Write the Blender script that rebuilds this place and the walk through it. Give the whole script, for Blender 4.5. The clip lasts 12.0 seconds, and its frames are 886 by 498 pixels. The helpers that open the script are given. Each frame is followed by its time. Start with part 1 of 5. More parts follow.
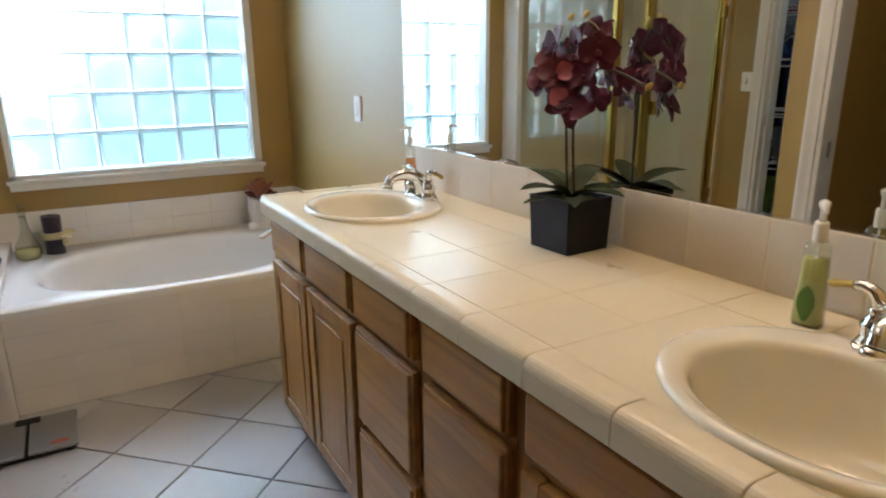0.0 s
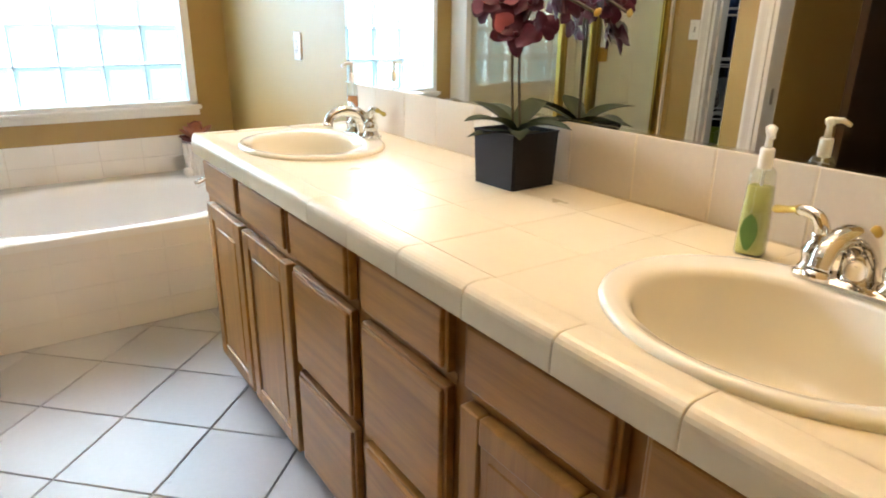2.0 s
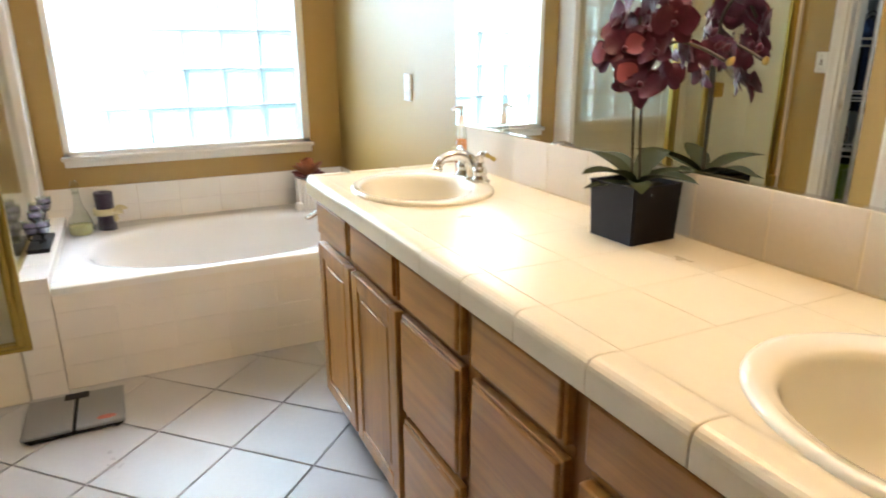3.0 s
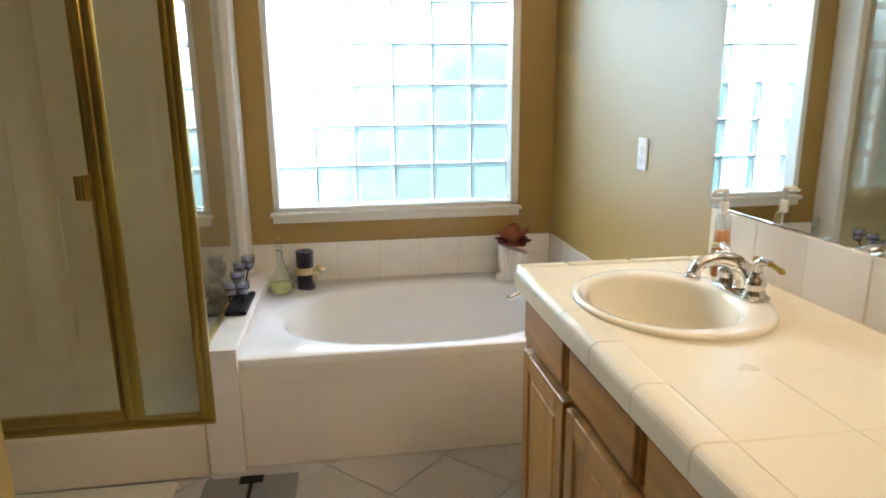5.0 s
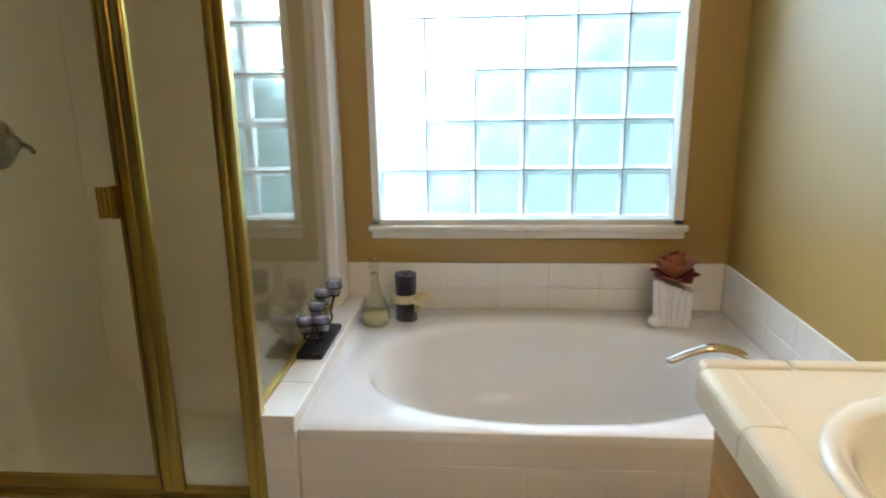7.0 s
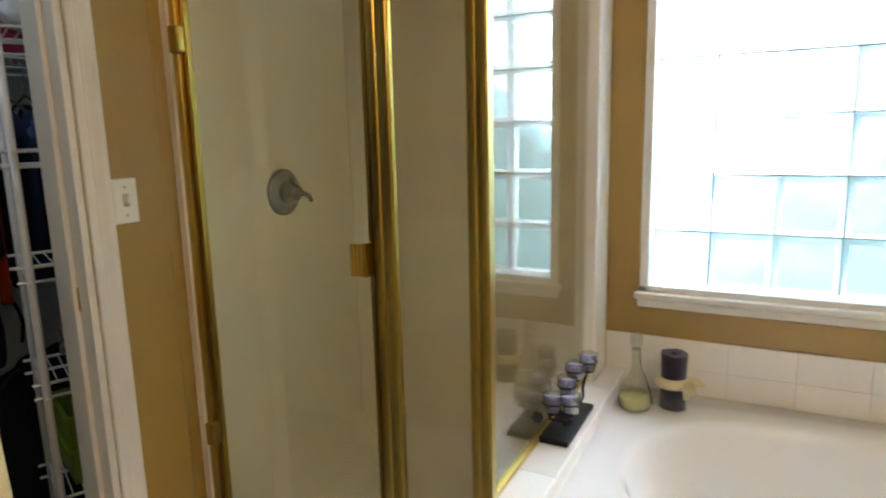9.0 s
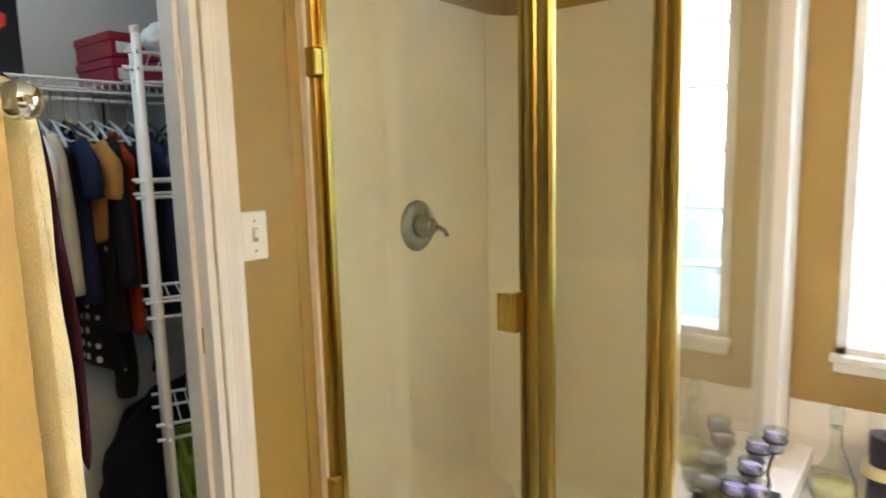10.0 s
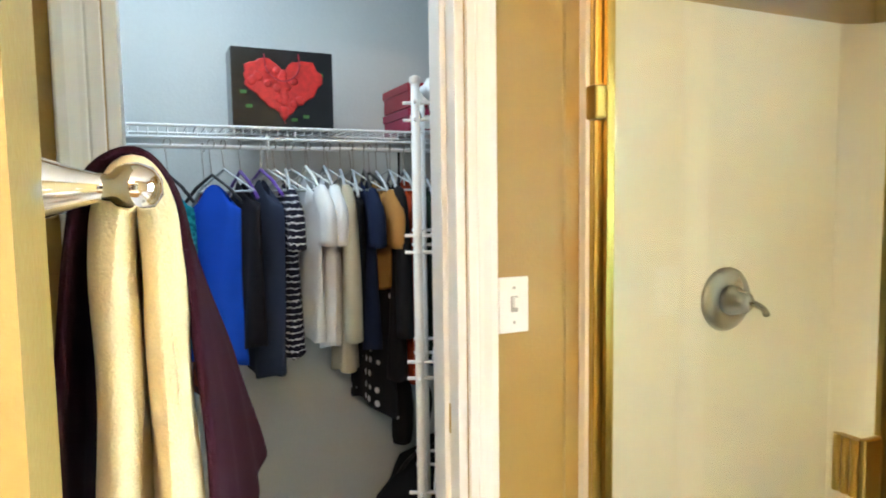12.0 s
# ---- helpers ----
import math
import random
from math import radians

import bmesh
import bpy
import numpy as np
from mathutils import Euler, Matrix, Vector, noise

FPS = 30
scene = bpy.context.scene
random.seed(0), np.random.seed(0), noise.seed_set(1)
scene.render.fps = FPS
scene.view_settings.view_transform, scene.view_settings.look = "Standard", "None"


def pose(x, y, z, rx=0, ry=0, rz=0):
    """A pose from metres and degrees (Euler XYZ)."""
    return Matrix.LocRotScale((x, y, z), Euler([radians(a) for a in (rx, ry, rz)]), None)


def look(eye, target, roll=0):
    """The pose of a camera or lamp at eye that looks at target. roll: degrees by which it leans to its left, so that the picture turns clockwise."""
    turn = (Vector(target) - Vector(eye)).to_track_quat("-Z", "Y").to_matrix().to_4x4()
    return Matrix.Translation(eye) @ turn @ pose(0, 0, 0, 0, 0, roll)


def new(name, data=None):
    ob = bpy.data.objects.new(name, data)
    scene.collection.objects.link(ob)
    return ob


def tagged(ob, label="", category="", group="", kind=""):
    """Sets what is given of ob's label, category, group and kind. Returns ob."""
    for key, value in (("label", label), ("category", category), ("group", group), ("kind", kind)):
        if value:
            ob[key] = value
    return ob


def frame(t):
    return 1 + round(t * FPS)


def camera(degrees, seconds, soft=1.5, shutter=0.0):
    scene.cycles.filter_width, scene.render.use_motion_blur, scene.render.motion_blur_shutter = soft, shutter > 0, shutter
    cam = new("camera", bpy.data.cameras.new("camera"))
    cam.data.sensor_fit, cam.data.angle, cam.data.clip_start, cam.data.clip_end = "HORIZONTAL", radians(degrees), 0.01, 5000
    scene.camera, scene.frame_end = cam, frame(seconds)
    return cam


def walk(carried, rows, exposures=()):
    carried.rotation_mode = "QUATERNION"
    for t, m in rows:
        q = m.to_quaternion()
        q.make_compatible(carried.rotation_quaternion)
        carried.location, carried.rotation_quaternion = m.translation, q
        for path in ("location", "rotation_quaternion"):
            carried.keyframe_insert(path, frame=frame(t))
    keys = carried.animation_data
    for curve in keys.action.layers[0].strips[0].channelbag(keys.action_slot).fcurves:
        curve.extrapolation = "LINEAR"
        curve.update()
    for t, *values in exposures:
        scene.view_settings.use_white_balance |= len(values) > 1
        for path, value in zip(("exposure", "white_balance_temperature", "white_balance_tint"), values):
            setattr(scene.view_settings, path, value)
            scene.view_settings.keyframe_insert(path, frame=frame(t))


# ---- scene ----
cam = camera(69.2, 12.0, soft=1.8, shutter=0.4)
PATH = [
    (0, (0.075, -0.018, 1.272), (1.044, 1.647, 0.734), -0.5),
    (0.5, (0.096, -0.017, 1.242), (1.172, 1.559, 0.643), 0.2),
    (1, (0.113, -0.014, 1.218), (1.239, 1.506, 0.57), 0.7),
    (1.5, (0.122, -0.005, 1.201), (1.246, 1.508, 0.533), 1.0),
    (2, (0.116, 0.007, 1.21), (1.192, 1.556, 0.544), 0.8),
    (2.5, (0.1, 0.033, 1.232), (1.087, 1.651, 0.594), 0.5),
    (3, (0.105, 0.067, 1.254), (0.943, 1.785, 0.667), -0.3),
    (3.5, (0.142, 0.108, 1.278), (0.78, 1.928, 0.747), -1.0),
    (5.5, (0.232, 0.687, 1.315), (0.406, 2.625, 0.854), -0.3),
    (6, (0.302, 0.831, 1.312), (0.351, 2.772, 0.835), -0.2),
    (6.5, (0.299, 1.035, 1.304), (0.27, 2.971, 0.805), -0.5),
    (8.5, (0.25, 1.39, 1.318), (-0.471, 3.215, 0.928), -1.5),
    (9, (0.226, 1.441, 1.338), (-0.683, 3.181, 0.98), -1.4),
    (9.5, (0.136, 1.508, 1.337), (-0.926, 3.175, 1.031), -1.1),
    (10, (0.038, 1.602, 1.351), (-1.189, 3.165, 1.074), -1.4),
    (10.5, (-0.018, 1.719, 1.363), (-1.452, 3.091, 1.113), -1.8),
    (11, (-0.046, 1.81, 1.374), (-1.678, 2.951, 1.158), -2.0),
    (11.5, (-0.077, 1.835, 1.389), (-1.828, 2.788, 1.214), -1.4),
    (12, (-0.106, 1.847, 1.402), (-1.927, 2.659, 1.245), -0.8),
]
walk(cam, [(t, look(eye, target, roll)) for t, eye, target, roll in PATH],
     exposures=[(0, -0.52, 5950, 19), (1.0, 0.05, 6100, 19), (1.5, 0.25, 6150, 18), (2.5, 0.37, 6150, 18), (3.5, 0.22, 6150, 18), (5.5, -0.33, 6150, 17), (6.5, -0.4, 6100, 17), (8.5, -0.4, 6250, 17), (9.0, -0.1, 6250, 17), (9.5, 0.45, 6200, 17), (10.5, 1.26, 6150, 17), (11, 1.46, 5950, 15), (12, 1.68, 5750, 15)])

# ---- light ----
world = bpy.data.worlds.new("world")
world.use_nodes = True
scene.world = world
wn = world.node_tree.nodes
sky = wn.new("ShaderNodeTexSky")
sky.sky_type = "NISHITA"
sky.sun_disc = False
sky.sun_elevation, sky.sun_rotation = radians(40), radians(150)
world.node_tree.links.new(sky.outputs[0], wn["Background"].inputs[0])
wn["Background"].inputs[1].default_value = 0.06

WINDOW_GLOW = 66.0      # daylight beyond the glass blocks
BULB_WATTS = 1.15       # each bulb of the vanity bar
ROOM_WATTS = 2.3      # fill light added under the ceiling, no fixture known
CLOSET_WATTS = 2.5    # cool fill added under the closet ceiling, source unseen


def lamp(name, kind, at, watts, colour, size=0.05, size_y=0.0, target=None):
    data = bpy.data.lights.new(name, kind)
    data.energy, data.color = watts, colour
    if kind == "AREA":
        data.shape, data.size, data.size_y = "RECTANGLE", size, size_y or size
    else:
        data.shadow_soft_size = size
    ob = new(name, data)
    ob.matrix_world = look(at, target) if target else Matrix.Translation(at)
    return ob


# ---- materials ----
def material(name, base, rough=0.5, metal=0.0, spec=0.5, vary=0.08, scale=6.0, fine=0.04, fine_scale=90.0, bump=0.0, bump_scale=200.0, coat=0.0, island=0.0, sheen=0.0, stretch=(1, 1, 1)):
    """Principled paint-like surface with broad stains, fine grain and relief."""
    m = bpy.data.materials.new(name)
    m.use_nodes = True
    nt = m.node_tree
    n, l = nt.nodes, nt.links
    b = n["Principled BSDF"]
    b.inputs["Roughness"].default_value = rough
    b.inputs["Metallic"].default_value = metal
    b.inputs["Specular IOR Level"].default_value = spec
    b.inputs["Coat Weight"].default_value = coat
    b.inputs["Coat Roughness"].default_value = 0.08
    b.inputs["Sheen Weight"].default_value = sheen
    tc = n.new("ShaderNodeTexCoord")
    mp = n.new("ShaderNodeMapping")
    mp.inputs["Scale"].default_value = stretch
    l.new(tc.outputs["Object"], mp.inputs["Vector"])
    big = n.new("ShaderNodeTexNoise")
    big.inputs["Scale"].default_value = scale
    big.inputs["Detail"].default_value = 4
    small = n.new("ShaderNodeTexNoise")
    small.inputs["Scale"].default_value = fine_scale
    small.inputs["Detail"].default_value = 3
    for t in (big, small):
        l.new(mp.outputs[0], t.inputs["Vector"])
    val = n.new("ShaderNodeMath")
    val.operation = "MULTIPLY_ADD"
    val.inputs[1].default_value, val.inputs[2].default_value = 2 * vary, 1 - vary
    l.new(big.outputs["Fac"], val.inputs[0])
    val2 = n.new("ShaderNodeMath")
    val2.operation = "MULTIPLY_ADD"
    val2.inputs[1].default_value = 2 * fine
    l.new(small.outputs["Fac"], val2.inputs[0])
    sub = n.new("ShaderNodeMath")
    sub.operation = "SUBTRACT"
    sub.inputs[1].default_value = fine
    l.new(val.outputs[0], sub.inputs[0])
    l.new(sub.outputs[0], val2.inputs[2])
    last = val2.outputs[0]
    if island:
        info = n.new("ShaderNodeObjectInfo")
        iv = n.new("ShaderNodeMath")
        iv.operation = "MULTIPLY_ADD"
        iv.inputs[1].default_value, iv.inputs[2].default_value = 2 * island, 1 - island
        l.new(info.outputs["Random"], iv.inputs[0])
        mul = n.new("ShaderNodeMath")
        mul.operation = "MULTIPLY"
        l.new(iv.outputs[0], mul.inputs[0])
        l.new(last, mul.inputs[1])
        last = mul.outputs[0]
    hsv = n.new("ShaderNodeHueSaturation")
    hsv.inputs["Color"].default_value = (*base, 1)
    l.new(last, hsv.inputs["Value"])
    l.new(hsv.outputs[0], b.inputs["Base Color"])
    rv = n.new("ShaderNodeMath")
    rv.operation = "MULTIPLY_ADD"
    rv.inputs[1].default_value, rv.inputs[2].default_value = 0.12, max(rough - 0.06, 0.01)
    l.new(big.outputs["Fac"], rv.inputs[0])
    if rough > 0.05:
        l.new(rv.outputs[0], b.inputs["Roughness"])
    if bump:
        bt = n.new("ShaderNodeTexNoise")
        bt.inputs["Scale"].default_value = bump_scale
        bt.inputs["Detail"].default_value = 3
        l.new(mp.outputs[0], bt.inputs["Vector"])
        bp = n.new("ShaderNodeBump")
        bp.inputs["Strength"].default_value = bump
        bp.inputs["Distance"].default_value = 0.002
        l.new(bt.outputs["Fac"], bp.inputs["Height"])
        l.new(bp.outputs[0], b.inputs["Normal"])
    return m


def wood(name, light, dark, rough=0.35, along="z"):
    """Stained oak: long streaks and pores along one axis."""
    m = bpy.data.materials.new(name)
    m.use_nodes = True
    n, l = m.node_tree.nodes, m.node_tree.links
    b = n["Principled BSDF"]
    b.inputs["Roughness"].default_value = rough
    b.inputs["Coat Weight"].default_value = 0.12
    b.inputs["Coat Roughness"].default_value = 0.18
    tc = n.new("ShaderNodeTexCoord")
    info = n.new("ShaderNodeObjectInfo")
    add = n.new("ShaderNodeVectorMath")
    add.operation = "ADD"
    mul = n.new("ShaderNodeMath")
    mul.operation = "MULTIPLY"
    mul.inputs[1].default_value = 7.0
    l.new(info.outputs["Random"], mul.inputs[0])
    l.new(tc.outputs["Object"], add.inputs[0])
    l.new(mul.outputs[0], add.inputs[1])
    mp = n.new("ShaderNodeMapping")
    mp.inputs["Scale"].default_value = {"z": (9, 9, 0.7), "y": (9, 0.7, 9), "x": (0.7, 9, 9)}[along]
    l.new(add.outputs[0], mp.inputs["Vector"])
    grain = n.new("ShaderNodeTexNoise")
    grain.inputs["Scale"].default_value, grain.inputs["Detail"].default_value, grain.inputs["Distortion"].default_value = 2.2, 6, 1.2
    pores = n.new("ShaderNodeTexNoise")
    pores.inputs["Scale"].default_value, pores.inputs["Detail"].default_value = 26, 3
    for t in (grain, pores):
        l.new(mp.outputs[0], t.inputs["Vector"])
    ramp = n.new("ShaderNodeValToRGB")
    ramp.color_ramp.elements[0].position, ramp.color_ramp.elements[1].position = 0.32, 0.66
    ramp.color_ramp.elements[0].color, ramp.color_ramp.elements[1].color = (*dark, 1), (*light, 1)
    l.new(grain.outputs["Fac"], ramp.inputs[0])
    mix = n.new("ShaderNodeMix")
    mix.data_type, mix.blend_type = "RGBA", "MULTIPLY"
    mix.inputs[0].default_value = 0.25
    l.new(ramp.outputs[0], mix.inputs[6])
    l.new(pores.outputs["Fac"], mix.inputs[7])
    l.new(mix.outputs[2], b.inputs["Base Color"])
    bp = n.new("ShaderNodeBump")
    bp.inputs["Strength"].default_value, bp.inputs["Distance"].default_value = 0.15, 0.001
    l.new(pores.outputs["Fac"], bp.inputs["Height"])
    l.new(bp.outputs[0], b.inputs["Normal"])
    return m


def pane(name, tint=(0.97, 0.975, 0.955), gloss=0.045, haze=0.0):
    """A thin sheet of clear glass: straight through, with a Fresnel gloss."""
    m = bpy.data.materials.new(name)
    m.use_nodes = True
    n, l = m.node_tree.nodes, m.node_tree.links
    n.remove(n["Principled BSDF"])
    clear = n.new("ShaderNodeBsdfTransparent")
    clear.inputs[0].default_value = (*tint, 1)
    shine = n.new("ShaderNodeBsdfGlossy")
    shine.inputs["Roughness"].default_value = 0.01
    lw = n.new("ShaderNodeLayerWeight")
    lw.inputs[0].default_value = 0.5
    pw = n.new("ShaderNodeMath")
    pw.operation = "POWER"
    pw.inputs[1].default_value = 4.0
    l.new(lw.outputs["Facing"], pw.inputs[0])
    fr = n.new("ShaderNodeMath")
    fr.operation = "MULTIPLY_ADD"
    fr.inputs[1].default_value, fr.inputs[2].default_value = 0.9, gloss
    fr.use_clamp = True
    l.new(pw.outputs[0], fr.inputs[0])
    mix = n.new("ShaderNodeMixShader")
    l.new(fr.outputs[0], mix.inputs[0])
    l.new(clear.outputs[0], mix.inputs[1])
    l.new(shine.outputs[0], mix.inputs[2])
    last = mix.outputs[0]
    if haze:
        dif = n.new("ShaderNodeBsdfDiffuse")
        dif.inputs[0].default_value = (0.8, 0.8, 0.76, 1)
        mix2 = n.new("ShaderNodeMixShader")
        mix2.inputs[0].default_value = haze
        l.new(last, mix2.inputs[1])
        l.new(dif.outputs[0], mix2.inputs[2])
        last = mix2.outputs[0]
    l.new(last, n["Material Output"].inputs[0])
    return m


def block_glass():
    """Wavy cast glass of the window blocks."""
    m = bpy.data.materials.new("glass_block")
    m.use_nodes = True
    n, l = m.node_tree.nodes, m.node_tree.links
    n.remove(n["Principled BSDF"])
    tc = n.new("ShaderNodeTexCoord")
    info = n.new("ShaderNodeObjectInfo")
    add = n.new("ShaderNodeVectorMath")
    add.operation = "ADD"
    l.new(tc.outputs["Object"], add.inputs[0])
    l.new(info.outputs["Random"], add.inputs[1])
    wave = n.new("ShaderNodeTexNoise")
    wave.inputs["Scale"].default_value, wave.inputs["Detail"].default_value, wave.inputs["Distortion"].default_value = 38, 3, 1.5
    l.new(add.outputs[0], wave.inputs["Vector"])
    bp = n.new("ShaderNodeBump")
    bp.inputs["Strength"].default_value, bp.inputs["Distance"].default_value = 0.6, 0.004
    l.new(wave.outputs["Fac"], bp.inputs["Height"])
    refr = n.new("ShaderNodeBsdfRefraction")
    refr.inputs["Color"].default_value = (0.86, 0.96, 0.97, 1)
    refr.inputs["Roughness"].default_value, refr.inputs["IOR"].default_value = 0.12, 1.12
    l.new(bp.outputs[0], refr.inputs["Normal"])
    gloss = n.new("ShaderNodeBsdfGlossy")
    gloss.inputs["Roughness"].default_value = 0.08
    l.new(bp.outputs[0], gloss.inputs["Normal"])
    fr = n.new("ShaderNodeFresnel")
    fr.inputs[0].default_value = 1.45
    mix = n.new("ShaderNodeMixShader")
    l.new(fr.outputs[0], mix.inputs[0])
    l.new(refr.outputs[0], mix.inputs[1])
    l.new(gloss.outputs[0], mix.inputs[2])
    l.new(mix.outputs[0], n["Material Output"].inputs[0])
    return m


def rim_glass():
    """Frosted, backlit edges of the blocks."""
    m = bpy.data.materials.new("frosted_rim")
    m.use_nodes = True
    n, l = m.node_tree.nodes, m.node_tree.links
    n.remove(n["Principled BSDF"])
    tr = n.new("ShaderNodeBsdfTranslucent")
    tr.inputs[0].default_value = (0.88, 0.93, 0.94, 1)
    cl = n.new("ShaderNodeBsdfTransparent")
    mix = n.new("ShaderNodeMixShader")
    mix.inputs[0].default_value = 0.35
    l.new(tr.outputs[0], mix.inputs[1])
    l.new(cl.outputs[0], mix.inputs[2])
    l.new(mix.outputs[0], n["Material Output"].inputs[0])
    return m


def outside_glow():
    """Bright overcast daylight with pale blue-green shrubbery low down on one side."""
    m = bpy.data.materials.new("daylight")
    m.use_nodes = True
    n, l = m.node_tree.nodes, m.node_tree.links
    n.remove(n["Principled BSDF"])
    tc = n.new("ShaderNodeTexCoord")
    sep = n.new("ShaderNodeSeparateXYZ")
    l.new(tc.outputs["Object"], sep.inputs[0])
    nz = n.new("ShaderNodeTexNoise")
    nz.inputs["Scale"].default_value, nz.inputs["Detail"].default_value = 3.6, 6
    l.new(tc.outputs["Object"], nz.inputs["Vector"])
    # x rises, z falls towards the shrubs
    a = n.new("ShaderNodeMath")
    a.operation = "MULTIPLY_ADD"
    a.inputs[1].default_value, a.inputs[2].default_value = 0.55, 0.16
    l.new(sep.outputs[0], a.inputs[0])
    c = n.new("ShaderNodeMath")
    c.operation = "MULTIPLY_ADD"
    c.inputs[1].default_value = -0.62
    l.new(sep.outputs[2], c.inputs[0])
    l.new(a.outputs[0], c.inputs[2])
    d = n.new("ShaderNodeMath")
    d.operation = "MULTIPLY_ADD"
    d.inputs[1].default_value = 0.9
    l.new(nz.outputs["Fac"], d.inputs[0])
    l.new(c.outputs[0], d.inputs[2])
    ramp = n.new("ShaderNodeValToRGB")
    e = ramp.color_ramp.elements
    e[0].position, e[0].color = 0.3, (0.86, 0.94, 1.0, 1)
    e[1].position, e[1].color = 1.0, (0.0175, 0.027, 0.0275, 1)
    e2 = e.new(0.66)
    e2.color = (0.029, 0.040, 0.0425, 1)
    e3 = e.new(0.5)
    e3.color = (0.066, 0.088, 0.095, 1)
    l.new(d.outputs[0], ramp.inputs[0])
    em = n.new("ShaderNodeEmission")
    em.inputs[1].default_value = WINDOW_GLOW
    l.new(ramp.outputs[0], em.inputs[0])
    l.new(em.outputs[0], n["Material Output"].inputs[0])
    return m


OLIVE = material("olive_wall_paint", (0.335, 0.206, 0.040), 0.45, spec=0.85, vary=0.05, scale=1.5, fine=0.03, bump=0.35, bump_scale=130)
WHITE = material("white_trim_paint", (0.78, 0.76, 0.72), 0.35, vary=0.03, fine=0.02)
CEILING = material("ceiling_paint", (0.74, 0.72, 0.66), 0.8, vary=0.03, bump=0.5, bump_scale=110)
CLOSET = material("closet_wall_paint", (0.62, 0.64, 0.63), 0.6, vary=0.04, scale=2, bump=0.3, bump_scale=130)
# brown darkened to stand for the lack of light in these rooms
BEDROOM = material("unlit_room_colour", (0.085, 0.047, 0.019), 0.7, vary=0.06, bump=0.2)
CARPET = material("tan_carpet", (0.12, 0.09, 0.055), 0.95, vary=0.15, fine=0.2, fine_scale=400, bump=0.8, bump_scale=500)
CLOSET_CARPET = material("brown_carpet", (0.05, 0.038, 0.024), 0.95, vary=0.2, fine=0.25, fine_scale=400, bump=0.8, bump_scale=500)
FLOOR_TILE = material("floor_tile_glaze", (0.46, 0.455, 0.455), 0.30, vary=0.05, scale=4, fine=0.04, fine_scale=60, island=0.05, bump=0.06, bump_scale=60)
GROUT = material("grey_grout", (0.29, 0.275, 0.25), 0.9, vary=0.15, fine=0.1)
PALE_GROUT = material("pale_grout", (0.70, 0.61, 0.43), 0.7, vary=0.06, fine=0.08)
WHITE_GROUT = material("white_grout", (0.80, 0.77, 0.72), 0.5, vary=0.05)
COUNTER = material("cream_counter_tile", (0.70, 0.615, 0.425), 0.30, vary=0.09, scale=5, fine=0.03, island=0.012, bump=0.05, bump_scale=50)
SPLASH = material("beige_splash_tile", (0.60, 0.535, 0.42), 0.30, vary=0.05, scale=6, fine=0.04, island=0.05)
WHITE_TILE = material("white_wall_tile", (0.84, 0.81, 0.76), 0.14, vary=0.03, fine=0.01, island=0.02)
TUB = material("white_acrylic", (0.88, 0.88, 0.87), 0.13, vary=0.02, fine=0.01)
PORCELAIN = material("bone_porcelain", (0.80, 0.755, 0.61), 0.07, vary=0.02, fine=0.01, coat=0.5)
SURROUND = material("cream_surround", (0.79, 0.725, 0.60), 0.25, vary=0.06, scale=2, fine=0.02)
OAK = wood("oak_vertical", (0.45, 0.212, 0.038), (0.29, 0.126, 0.021))
OAK_Y = wood("oak_horizontal", (0.45, 0.212, 0.038), (0.29, 0.126, 0.021), along="y")
# near-black that stands for the shade inside recesses and slots
DARK = material("recess_shade", (0.03, 0.018, 0.01), 0.7)
BRASS = material("polished_brass", (0.43, 0.30, 0.075), 0.30, metal=1.0, vary=0.05, scale=3, fine=0.02)
CHROME = material("chrome", (0.78, 0.77, 0.75), 0.07, metal=1.0, vary=0.03, fine=0.01)
NICKEL = material("satin_nickel", (0.42, 0.40, 0.37), 0.28, metal=1.0, vary=0.06)
MIRROR = material("mirror_silver", (0.90, 0.92, 0.90), 0.0, metal=1.0, vary=0.005, fine=0.0)
CLEAR = pane("shower_glass", (0.90, 0.91, 0.85))
CLEAR_THICK = pane("bottle_glass", (0.90, 0.93, 0.90), 0.09)
BLOCK = block_glass()
RIM = rim_glass()
GLOW = outside_glow()
JOINT = material("grey_joint", (0.19, 0.20, 0.20), 0.6)
VINYL = material("white_vinyl", (0.82, 0.83, 0.83), 0.3, vary=0.02)
PLATE = material("white_plastic", (0.80, 0.79, 0.75), 0.3, vary=0.02)
BLACK = material("black_glaze", (0.011, 0.010, 0.012), 0.5, spec=0.2, vary=0.1)


# ---- building blocks ----
def part(name, bm, mat, parent=None, label="", smooth=False):
    """Link a bmesh as one mesh object under a thing or a part."""
    me = bpy.data.meshes.new(name)
    bm.normal_update()
    bm.to_mesh(me)
    bm.free()
    if smooth:
        for p in me.polygons:
            p.use_smooth = True
    me.materials.append(mat)
    ob = new(name, me)
    if parent:
        ob.parent = parent
    if label:
        tagged(ob, label)
    return ob


def thing(name, label, category, group="", kind="", at=(0, 0, 0), turn=0):
    ob = new(name)
    ob.matrix_world = pose(*at, 0, 0, turn)
    return tagged(ob, label, category, group, kind)


